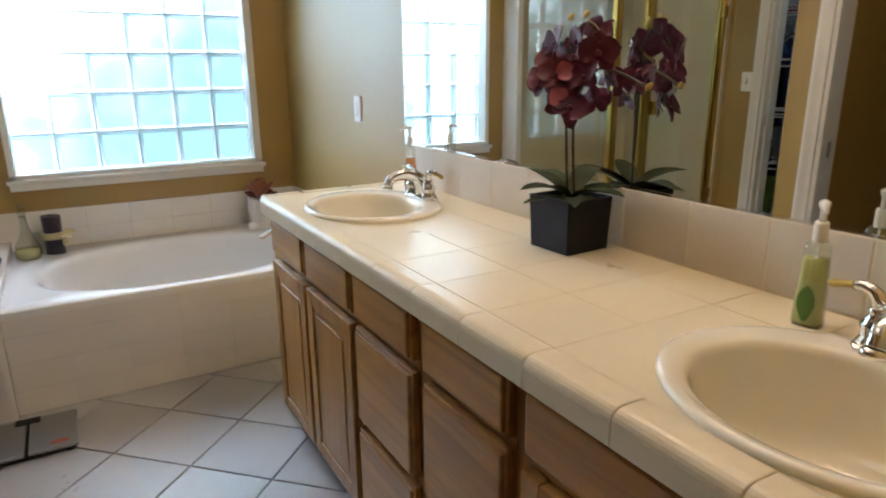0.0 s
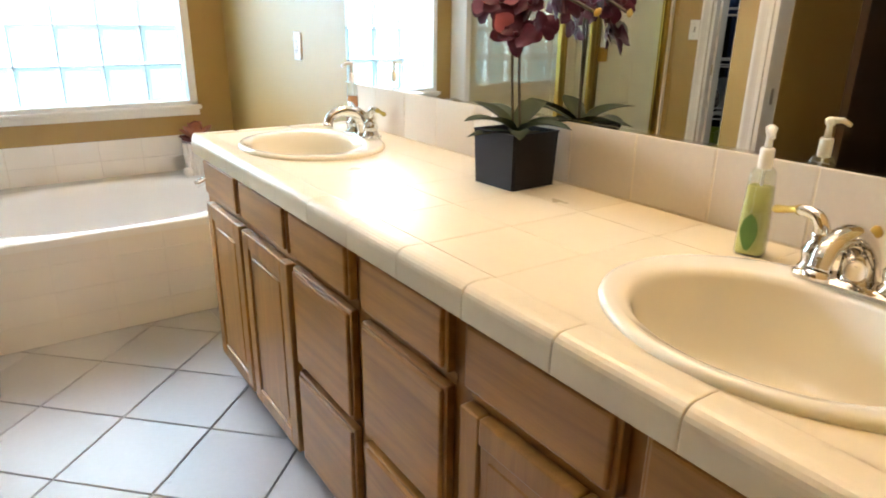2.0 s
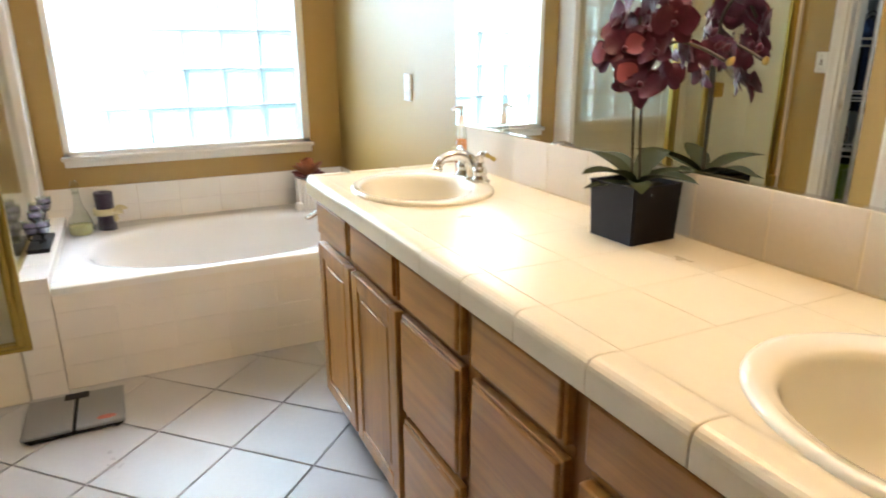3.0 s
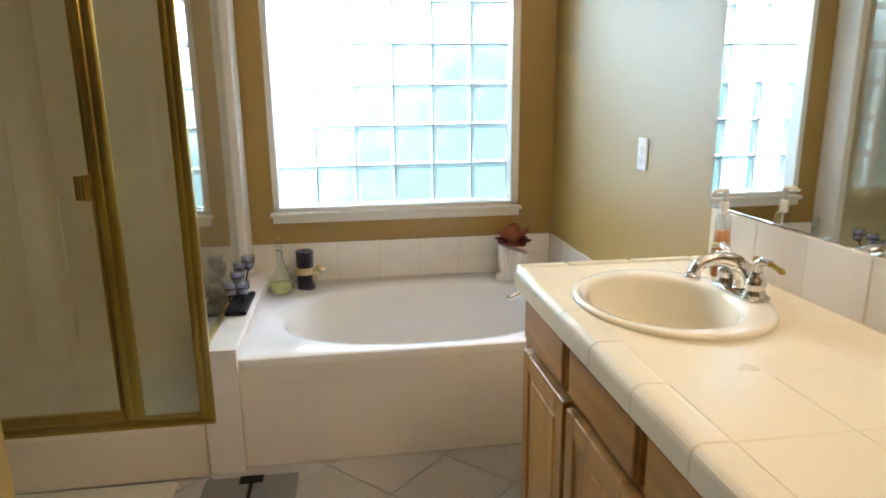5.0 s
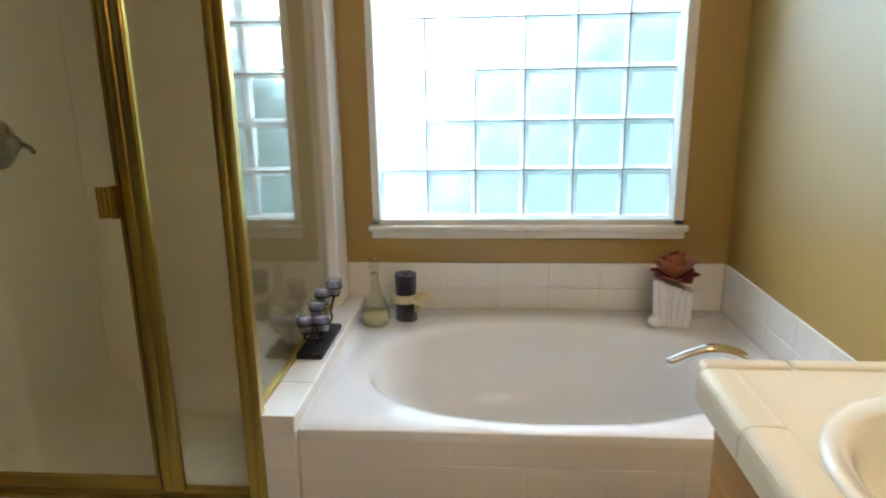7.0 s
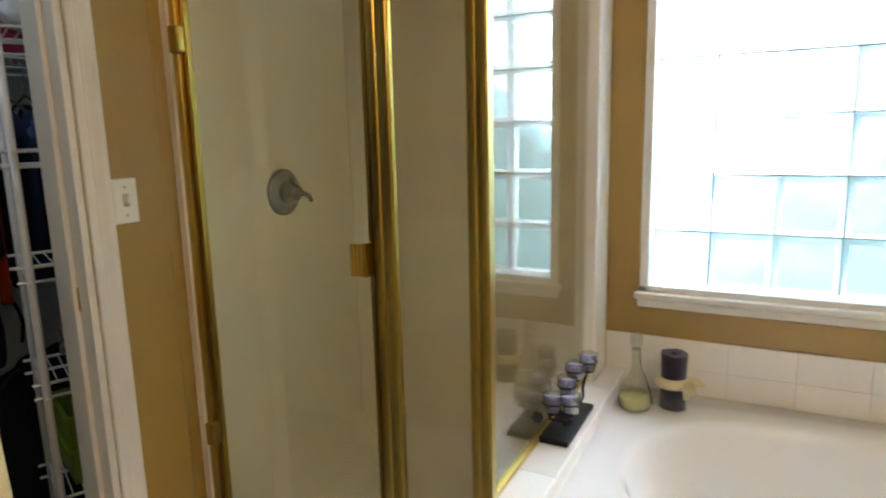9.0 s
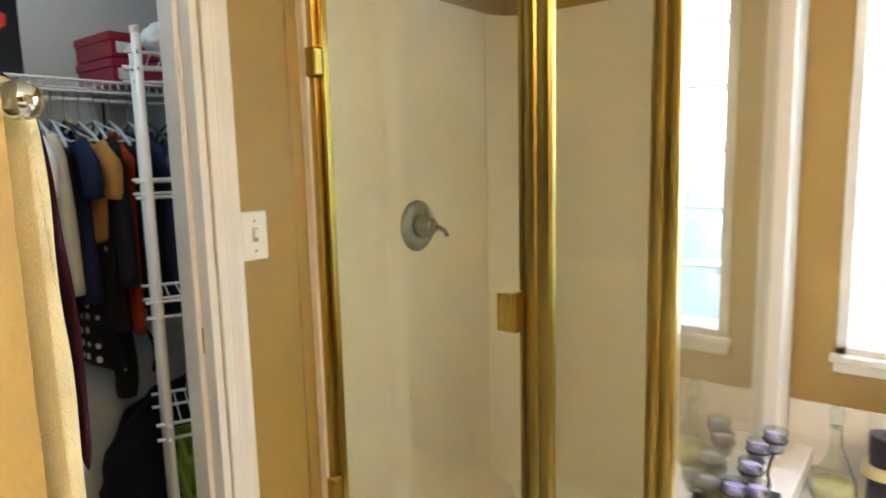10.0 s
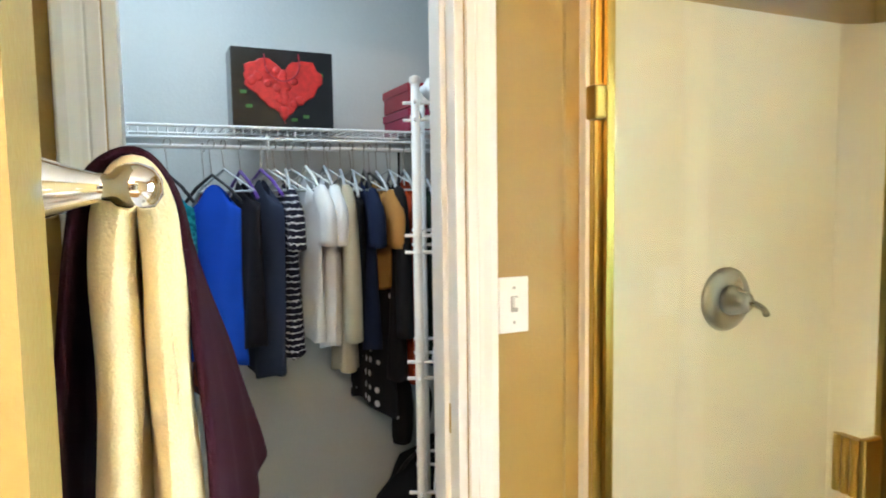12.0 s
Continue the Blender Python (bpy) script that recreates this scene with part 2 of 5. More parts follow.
def add_box(bm, x0, x1, y0, y1, z0, z1, bevel=0.0, seg=2):
    r = bmesh.ops.create_cube(bm, size=1.0)
    bmesh.ops.scale(bm, vec=(x1 - x0, y1 - y0, z1 - z0), verts=r["verts"])
    bmesh.ops.translate(bm, vec=((x0 + x1) / 2, (y0 + y1) / 2, (z0 + z1) / 2), verts=r["verts"])
    if bevel:
        es = list({e for v in r["verts"] for e in v.link_edges})
        bmesh.ops.bevel(bm, geom=es, offset=bevel, segments=seg, affect="EDGES", profile=0.5)
    return bm


def box(x0, x1, y0, y1, z0, z1, bevel=0.0, seg=2):
    return add_box(bmesh.new(), x0, x1, y0, y1, z0, z1, bevel, seg)


def add_lathe(bm, profile, at=(0, 0, 0), segs=28, sx=1.0, sy=1.0, m=None, caps=True):
    """Turn a profile of (radius, height) about z."""
    rings = []
    for r, z in profile:
        rings.append([bm.verts.new((at[0] + sx * r * math.cos(2 * math.pi * i / segs), at[1] + sy * r * math.sin(2 * math.pi * i / segs), at[2] + z)) for i in range(segs)])
    for a, b in zip(rings, rings[1:]):
        for i in range(segs):
            j = (i + 1) % segs
            bm.faces.new((a[i], a[j], b[j], b[i]))
    if caps:
        bm.faces.new(list(reversed(rings[0])))
        bm.faces.new(rings[-1])
    if m is not None:
        bmesh.ops.transform(bm, matrix=m, verts=[v for ring in rings for v in ring])
    return bm


def lathe(profile, at=(0, 0, 0), segs=28, sx=1.0, sy=1.0, m=None, caps=True):
    return add_lathe(bmesh.new(), profile, at, segs, sx, sy, m, caps)


def add_tube(bm, pts, radius, segs=10, closed=False):
    """A round rod through the points; radius may be one number or one for each point."""
    pts = [Vector(p) for p in pts]
    rad = radius if isinstance(radius, (list, tuple)) else [radius] * len(pts)
    rings = []
    up = None
    for i, p in enumerate(pts):
        a, b = pts[max(i - 1, 0)], pts[min(i + 1, len(pts) - 1)]
        d = (b - a).normalized()
        if up is None:
            up = d.orthogonal().normalized()
        up = (up - d * up.dot(d)).normalized()
        side = d.cross(up)
        rings.append([bm.verts.new(p + rad[i] * (up * math.cos(2 * math.pi * k / segs) + side * math.sin(2 * math.pi * k / segs))) for k in range(segs)])
    for a, b in zip(rings, rings[1:]):
        for i in range(segs):
            j = (i + 1) % segs
            bm.faces.new((a[i], a[j], b[j], b[i]))
    bm.faces.new(list(reversed(rings[0])))
    bm.faces.new(rings[-1])
    return bm


def tube(pts, radius, segs=10):
    return add_tube(bmesh.new(), pts, radius, segs)


def smooth_line(pts, steps=6):
    """Catmull-Rom through the points."""
    pts = [Vector(p) for p in pts]
    out = []
    for i in range(len(pts) - 1):
        p0, p1, p2, p3 = pts[max(i - 1, 0)], pts[i], pts[i + 1], pts[min(i + 2, len(pts) - 1)]
        for s in range(steps):
            t = s / steps
            out.append(0.5 * (2 * p1 + (p2 - p0) * t + (2 * p0 - 5 * p1 + 4 * p2 - p3) * t * t + (3 * p1 - p0 - 3 * p2 + p3) * t ** 3))
    out.append(pts[-1])
    return out


def structure(name, bm, mat, label, category, smooth=False):
    return tagged(part(name, bm, mat, None, "", smooth), label, category, kind="structure")


# ---- the shell of the bathroom ----
XR, YW, XL = 1.225, 3.715, -1.22        # mirror wall, window wall, switch wall
XD, YT, YC = -0.50, 1.69, 1.779         # doorway wall, towel recess, end of the doorway wall
H = 2.44
WX0, WX1, WZ0, WZ1 = -0.185, 1.045, 0.765, 1.985   # window opening
CY0, CY1, CZ = 1.79, 2.388, 2.04        # closet doorway
DY0, DY1 = 0.73, 1.61                   # side doorway
XB, YE = 0.47, 0.088                     # wall end beside the vanity


def joined(*boxes):
    bm = bmesh.new()
    for b in boxes:
        add_box(bm, *b)
    return bm


structure("wall_mirror", joined((XR, XR + 0.12, -0.02, YW, 0, H)), OLIVE, "olive painted wall behind the vanity mirror", "wall")
structure("wall_window", joined((-1.40, WX0, YW, YW + 0.16, 0, H), (WX1, XR + 0.12, YW, YW + 0.16, 0, H),
                                (WX0, WX1, YW, YW + 0.16, 0, WZ0), (WX0, WX1, YW, YW + 0.16, WZ1, H)), OLIVE, "olive painted wall with a glass block window above the tub", "wall")
structure("wall_closet", joined((XL - 0.12, XL, CY1, 2.615, 0, H), (XL - 0.12, XL, CY0, CY1, CZ, H), (XL - 0.12, XL, YT - 0.08, CY0, 0, H)), OLIVE, "olive painted wall with the closet doorway and light switch", "wall")
bm = bmesh.new()
add_lathe(bm, [(0.03, 0), (0.03, H)], at=(XL - 0.03, 2.612, 0), segs=20)
structure("wall_corner", bm, OLIVE, "rounded olive wall corner beside the shower", "wall corner", smooth=True)
structure("wall_shower", joined((XL - 0.12, XL - 0.004, 2.615, YW, 0, H), (XL, -0.30, 3.60, YW - 0.002, 1.855, H), (XL, -0.31, 3.60, YW - 0.002, 0, 1.855)), OLIVE, "olive painted wall above the cream shower surround", "wall")
structure("wall_towel", joined((XL, XD - 0.11, YT - 0.10, YT, 0, H)), OLIVE, "olive painted recessed wall behind the towel bar", "wall")
bm = joined((XD - 0.11, XD, DY1, YC, 0, H), (XD - 0.11, XD, -0.9, DY0, 0, H), (XD - 0.11, XD, DY0, DY1, CZ, H))
structure("wall_doorway", bm, OLIVE, "olive textured wall with a dark open doorway", "wall")
structure("wall_entry", joined((XB, XR, -0.02, YE, 0, H)), OLIVE, "short olive wall closing the end of the vanity", "wall")
structure("ceiling", joined((-3.2, XR + 0.12, -2.6, YW + 0.16, H, H + 0.1)), CEILING, "flat pale textured ceiling", "ceiling")
# unseen bedroom behind and side room beside, dimness put into their wall colour
structure("wall_bedroom", joined((XD - 0.11, 3.0, -2.6, -2.5, 0, H), (3.0, 3.1, -2.6, -0.02, 0, H), (XR, 3.1, -0.02, 0.08, 0, H)), BEDROOM, "added bedroom walls behind the entry, coloured dark for little light", "wall")
structure("wall_side_room", joined((-2.2, -2.1, -2.6, 1.60, 0, H), (-2.1, XD - 0.11, -2.6, -2.5, 0, H), (-2.3, XL, 1.55, 1.60, 0, H)), BEDROOM, "plain side room walls coloured dark for missing light", "wall")
structure("bedroom_floor", joined((-2.2, 3.1, -2.6, -0.02, -0.05, -0.002), (-2.2, XD - 0.11, -0.02, 1.6, -0.05, -0.002)), CARPET, "tan carpet outside the bathroom", "floor")
structure("subfloor", joined((XD - 0.11, XR, -0.02, YW, -0.05, -0.006), (XL, XD - 0.11, YT, YW, -0.05, -0.006)), GROUT, "grey grout bed under the floor tiles", "floor")

# baseboard of the switch wall and the doorway wall end
base = structure("baseboard", joined((XL, XL + 0.012, 2.445, 2.60, 0, 0.09), (XD, XD + 0.012, 1.52, YC - 0.01, 0, 0.09), (XL + 0.06, XD - 0.11, YT, YT + 0.012, 0, 0.09)), WHITE, "white painted baseboard", "baseboard")


# ---- doorways ----
def casing_profile(bm, x, y0, y1, z0, z1, side):
    """Stepped moulding on a wall of constant x; side: which y edge is the thick outer one."""
    d = y1 - y0
    line = [(0, 0), (0, 0.007), (0.03, 0.009), (0.28, 0.0105), (0.34, 0.009), (0.38, 0.0105), (0.50, 0.0125), (0.66, 0.0165), (0.74, 0.0185), (0.93, 0.019), (0.98, 0.0175), (1, 0.015), (1, 0)]
    pts = [(x + t, y0 + a * d if side > 0 else y1 - a * d) for a, t in line]
    low = [bm.verts.new((px, py, z0)) for px, py in pts]
    high = [bm.verts.new((px, py, z1)) for px, py in pts]
    for i in range(len(pts)):
        j = (i + 1) % len(pts)
        bm.faces.new((low[i], low[j], high[j], high[i]))
    bm.faces.new(low)
    bm.faces.new(high)
    bmesh.ops.recalc_face_normals(bm, faces=bm.faces)


closet_door = tagged(new("closet_doorway"), "white moulded casing and jamb round the open closet doorway", "door frame", kind="structure")
bm = bmesh.new()
casing_profile(bm, XL, CY1 + 0.006, CY1 + 0.066, 0, CZ + 0.06, 1)
part("casing", bm, WHITE, closet_door)
bm = bmesh.new()
casing_profile(bm, XL, CY0 - 0.072, CY0 - 0.006, 0, CZ + 0.06, -1)
part("casing", bm, WHITE, closet_door)
part("head_casing", box(XL, XL + 0.018, CY0 - 0.006, CY1 + 0.006, CZ + 0.004, CZ + 0.064, 0.003), WHITE, closet_door)
part("jamb", box(XL - 0.122, XL + 0.001, CY1 - 0.016, CY1 + 0.004, 0, CZ, 0.002), WHITE, closet_door)
part("jamb", box(XL - 0.122, XL + 0.001, CY0 - 0.004, CY0 + 0.016, 0, CZ, 0.002), WHITE, closet_door)
part("door_stop", box(XL - 0.075, XL - 0.04, CY1 - 0.028, CY1 - 0.015, 0, CZ, 0.002), WHITE, closet_door)
part("head_jamb", box(XL - 0.122, XL + 0.001, CY0 + 0.016, CY1 - 0.016, CZ - 0.02, CZ + 0.003), WHITE, closet_door)
hinge = part("hinge", joined((XL - 0.05, XL - 0.012, CY0 + 0.015, CY0 + 0.018, 1.76, 1.85)), NICKEL, closet_door, "dull metal hinge leaf")
add = bmesh.new()
add_tube(add, [(XL - 0.008, CY0 + 0.02, 1.755), (XL - 0.008, CY0 + 0.02, 1.855)], 0.006)
part("hinge_pin", add, NICKEL, hinge)
part("latch_plate", box(XL - 0.06, XL - 0.035, CY1 - 0.018, CY1 - 0.0155, 0.93, 0.99), BRASS, closet_door, "brass strike plate")

side_door = tagged(new("side_doorway"), "white casing and jamb of a dark open doorway", "door frame", kind="structure")
bm = bmesh.new()
casing_profile(bm, XD, DY1 + 0.004, DY1 + 0.064, 0, CZ + 0.06, 1)
part("casing", bm, WHITE, side_door)
bm = bmesh.new()
casing_profile(bm, XD, DY0 - 0.064, DY0 - 0.004, 0, CZ + 0.06, -1)
part("casing", bm, WHITE, side_door)
part("head_casing", box(XD, XD + 0.018, DY0 - 0.004, DY1 + 0.004, CZ + 0.004, CZ + 0.064, 0.003), WHITE, side_door)
part("jamb", box(XD - 0.112, XD + 0.001, DY1 - 0.018, DY1 + 0.003, 0, CZ, 0.002), WHITE, side_door)
part("jamb", box(XD - 0.112, XD + 0.001, DY0 - 0.003, DY0 + 0.018, 0, CZ, 0.002), WHITE, side_door)
part("strike_plate", box(XD - 0.07, XD - 0.045, DY1 - 0.020, DY1 - 0.0175, 0.88, 0.95), NICKEL, side_door, "dark strike plate")

# ---- closet shell ----
structure("wall_closet_back", joined((-2.42, -2.32, 1.6, 3.3, 0, H)), CLOSET, "pale grey closet back wall", "wall")
structure("wall_closet_side", joined((-2.32, XL - 0.12, 3.2, 3.3, 0, H), (-2.32, XL - 0.12, 1.604, 1.62, 0, H)), CLOSET, "pale grey closet side walls", "wall")
structure("wall_closet_front", joined((XL - 0.135, XL - 0.123, CY1 + 0.0, 3.2, 0, H), (XL - 0.135, XL - 0.123, 1.625, CY0, 0, H), (XL - 0.135, XL - 0.123, CY0, CY1, CZ, H)), CLOSET, "pale closet wall round the doorway", "wall")
structure("closet_floor", joined((-2.4, XL, 1.604, 3.3, -0.05, -0.003)), CLOSET_CARPET, "dark brown closet carpet", "floor")

# ---- window ----
win = tagged(new("window_1"), "large square glass block window with a white vinyl frame", "window", kind="structure")
GX0, GZ0, P = -0.165, 0.779, 0.1965
GY = 3.80
bm = bmesh.new()
for x0, x1, z0, z1 in ((WX0, GX0 + 0.012, WZ0, WZ1), (GX0 + 6 * P - 0.012, WX1, WZ0, WZ1), (WX0, WX1, WZ0, GZ0 + 0.012), (WX0, WX1, GZ0 + 6 * P - 0.012, WZ1)):
    add_box(bm, x0 + 0.001, x1 - 0.001, YW - 0.004, YW + 0.15, z0 + 0.001, z1 - 0.001, 0.003, 1)
part("window_frame", bm, VINYL, win)
bm = bmesh.new()
for i in range(1, 6):
    add_box(bm, GX0 + i * P - 0.002, GX0 + i * P + 0.002, GY - 0.001, GY + 0.06, GZ0, GZ0 + 6 * P)
    add_box(bm, GX0, GX0 + 6 * P, GY - 0.0005, GY + 0.059, GZ0 + i * P - 0.002, GZ0 + i * P + 0.002)
part("block_joints", bm, JOINT, win)
part("window_sill", box(WX0 - 0.012, WX1 + 0.012, YW - 0.035, YW + 0.06, WZ0 - 0.018, WZ0 + 0.004, 0.005), WHITE, win)
part("apron", box(WX0 - 0.002, WX1 + 0.002, YW - 0.018, YW - 0.001, WZ0 - 0.05, WZ0 - 0.017, 0.004), WHITE, win)
block_me = rim_me = None
for i in range(6):
    for k in range(6):
        if block_me is None:
            bm = bmesh.new()
            add_box(bm, -P / 2 + 0.004, P / 2 - 0.004, 0, 0.07, -P / 2 + 0.004, P / 2 - 0.004)
            es = [e for e in bm.edges if all(v.co.y < 0.01 for v in e.verts)]
            bmesh.ops.bevel(bm, geom=es, offset=0.014, segments=2, affect="EDGES", profile=0.6)
            ob = part("glass_block", bm, BLOCK, win)
            block_me = ob.data
        else:
            ob = new("glass_block", block_me)
            ob.parent = win
        ob.location = (GX0 + (i + 0.5) * P, GY, GZ0 + (k + 0.5) * P)
        ob.visible_shadow = False
        if rim_me is None:
            h, w = P / 2 - 0.0035, 0.016
            rim = part("rim", joined((-h, -h + w, -0.004, 0.002, -h, h), (h - w, h, -0.004, 0.002, -h, h), (-h + w, h - w, -0.004, 0.002, -h, -h + w), (-h + w, h - w, -0.004, 0.002, h - w, h)), RIM, ob)
            rim_me = rim.data
        else:
            rim = new("rim", rim_me)
            rim.parent = ob
        rim.visible_shadow = False
out = structure("backdrop", box(-1.7, 1.7, 0, 0.02, -1.4, 3.6), GLOW, "bright daylight outside the window", "backdrop")
out.location = (0.43, 4.75, 1.37)

# ---- shower ----
YS = 2.70
structure("shower_surround", joined((XL - 0.004, XL + 0.018, 2.66, 3.60, 0.02, 1.825), (XL + 0.018, -0.315, 3.555, 3.60, 0.02, 1.825)), SURROUND, "cream moulded shower surround panels", "shower surround")
sill = structure("shower_curb", box(XL + 0.01, -0.35, YS - 0.035, YS + 0.08, 0, 0.208, 0.012), SURROUND, "cream moulded shower curb", "shower curb")
structure("shower_floor", joined((XL + 0.018, -0.35, YS + 0.08, 3.555, 0.0, 0.08)), SURROUND, "cream shower base", "shower base")
bm = bmesh.new()
cove = [(0.16 - 0.16 * math.sin(a * math.pi / 16), 0.16 - 0.16 * math.cos(a * math.pi / 16)) for a in range(9)]
for ends, flip in ((((XL + 0.018, 2.78), (XL + 0.018, 3.555)), 0), (((XL + 0.018, 3.555), (-0.35, 3.555)), 1)):
    rows = []
    for ex, ey in ends:
        rows.append([bm.verts.new((ex + (d if not flip else 0), ey - (d if flip else 0), 0.082 + h)) for d, h in cove])
    for i in range(8):
        bm.faces.new((rows[0][i], rows[0][i + 1], rows[1][i + 1], rows[1][i]))
structure("shower_cove", bm, SURROUND, "rounded moulded edge of the shower base", "shower base", smooth=True)
bm = bmesh.new()
bend = [(XL + 0.016, 3.557)] + [(XL + 0.017 + 0.13 * (1 - math.sin(a * math.pi / 16)), 3.556 - 0.13 * (1 - math.cos(a * math.pi / 16))) for a in range(9)]
low = [bm.verts.new((x, y, 0.10)) for x, y in bend]
high = [bm.verts.new((x, y, 1.825)) for x, y in bend]
for i in range(len(bend)):
    j = (i + 1) % len(bend)
    bm.faces.new((low[i], low[j], high[j], high[i]))
bm.faces.new(high)
bmesh.ops.recalc_face_normals(bm, faces=bm.faces)
structure("surround_corner", bm, SURROUND, "rounded inner corner of the cream shower surround", "shower surround", smooth=True)
structure("shower_edge", box(-0.345, -0.295, 3.545, YW - 0.001, 0.47, H, 0.006), WHITE, "white trim strip at the shower end", "trim")


def fluted_post(bm, x0, x1, y0, y1, z0, z1):
    """Brass extrusion with raised ribs on its front."""
    n = 2
    w = (x1 - x0) / (2 * n)
    line = [(x0, y1), (x0, y0 + 0.005)]
    for i in range(n):
        a = x0 + 2 * i * w
        line += [(a + 0.15 * w, y0 + 0.004), (a + 0.4 * w, y0 + 0.001), (a + w, y0), (a + 1.6 * w, y0 + 0.001), (a + 1.85 * w, y0 + 0.004)]
    line += [(x1, y0 + 0.005), (x1, y1)]
    low = [bm.verts.new((x, y, z0)) for x, y in line]
    high = [bm.verts.new((x, y, z1)) for x, y in line]
    m = len(line)
    for i in range(m):
        bm.faces.new((low[i], low[(i + 1) % m], high[(i + 1) % m], high[i]))
    bm.faces.new(list(reversed(low)))
    bm.faces.new(high)
    bmesh.ops.recalc_face_normals(bm, faces=bm.faces)


ST = 1.97
door = thing("shower_enclosure", "polished brass framed clear glass shower enclosure with hinged door", "shower enclosure")
bm = bmesh.new()
fluted_post(bm, -0.362, -0.312, YS - 0.018, YS + 0.014, 0.21, ST)
part("corner_post", bm, BRASS, door)
bm = bmesh.new()
fluted_post(bm, -0.612, -0.550, YS - 0.014, YS + 0.004, 0.235, ST)
part("strike_post", bm, BRASS, door)
bm = bmesh.new()
add_box(bm, XL + 0.012, -0.312, YS - 0.016, YS + 0.03, 0.209, 0.232, 0.004)
add_box(bm, XL + 0.012, -0.312, YS - 0.026, YS - 0.012, 0.206, 0.222, 0.004)
part("bottom_track", bm, BRASS, door)
part("top_track", box(XL + 0.012, -0.312, YS - 0.016, YS + 0.03, ST, ST + 0.04, 0.004), BRASS, door)
bm = bmesh.new()
fluted_post(bm, XL + 0.012, XL + 0.036, YS - 0.03, YS + 0.02, 0.21, ST)
part("wall_jamb", bm, BRASS, door)
leaf = part("door_frame", joined((XL + 0.040, -0.614, YS - 0.012, YS + 0.004, 0.240, 0.272), (XL + 0.040, -0.614, YS - 0.012, YS + 0.004, ST - 0.03, ST - 0.004),
                                 (XL + 0.040, XL + 0.052, YS - 0.012, YS + 0.004, 0.272, ST - 0.03), (-0.622, -0.614, YS - 0.012, YS + 0.004, 0.272, ST - 0.03)), BRASS, door)
g = part("door_glass", box(XL + 0.050, -0.618, YS - 0.006, YS - 0.002, 0.262, ST - 0.02), CLEAR, leaf)
g.visible_shadow = False
bm = bmesh.new()
add_box(bm, -0.656, -0.622, YS - 0.040, YS - 0.028, 1.009, 1.085, 0.005)
for i in range(3):
    add_lathe(bm, [(0.0065, 1.009), (0.0065, 1.085)], at=(-0.650 + i * 0.0115, YS - 0.041, 0), segs=12)
add_box(bm, -0.622, -0.612, YS - 0.044, YS - 0.010, 1.006, 1.088, 0.003)
part("handle", bm, BRASS, leaf)
for z in (0.49, 1.592):
    part("hinge", box(XL + 0.014, XL + 0.050, YS - 0.040, YS - 0.010, z - 0.035, z + 0.035, 0.006), BRASS, leaf)
g = part("fixed_glass", box(-0.552, -0.360, YS + 0.002, YS + 0.006, 0.230, ST), CLEAR, door)
g.visible_shadow = False
g = part("side_glass", box(-0.336, -0.331, YS + 0.03, 3.545, 0.482, ST), CLEAR, door)
g.visible_shadow = False
part("side_track", box(-0.345, -0.322, YS + 0.03, 3.545, 0.471, 0.486, 0.003), BRASS, door)
part("side_top_track", box(-0.346, -0.322, YS + 0.03, 3.545, ST, ST + 0.03, 0.003), BRASS, door)

valve = thing("shower_valve", "round satin nickel shower valve with a lever on the surround", "shower valve", at=(XL + 0.018, 3.06, 1.157))
to_x = pose(0, 0, 0, 0, 90, 0)
part("escutcheon", lathe([(0.076, 0), (0.076, 0.004), (0.069, 0.012), (0.045, 0.016), (0.040, 0.016)], m=to_x, segs=36), NICKEL, valve, smooth=True)
part("hub", lathe([(0.036, 0.012), (0.034, 0.03), (0.026, 0.045), (0.024, 0.06), (0.010, 0.066)], m=to_x), NICKEL, valve, smooth=True)
part("lever", tube([(0.055, 0, 0), (0.064, 0.024, -0.005), (0.068, 0.045, -0.016), (0.068, 0.056, -0.032)], [0.011, 0.008, 0.007, 0.008]), NICKEL, valve, smooth=True)

drain = thing("shower_fitting", "small dark metal fitting low on the shower wall", "fitting", at=(-0.50, 3.548, 0.30))
part("cap", lathe([(0.022, 0), (0.020, 0.01), (0.008, 0.014)], m=pose(0, 0, 0, 90, 0, 0)), NICKEL, drain, smooth=True)

# ---- tub, deck and ledge ----
TX0, TY0, TZ = -0.226, 2.715, 0.42
tub = thing("bathtub", "white oval drop-in bathtub in a tiled deck", "bathtub")
TC, TA, TB = (0.475, 3.17), 0.60, 0.395


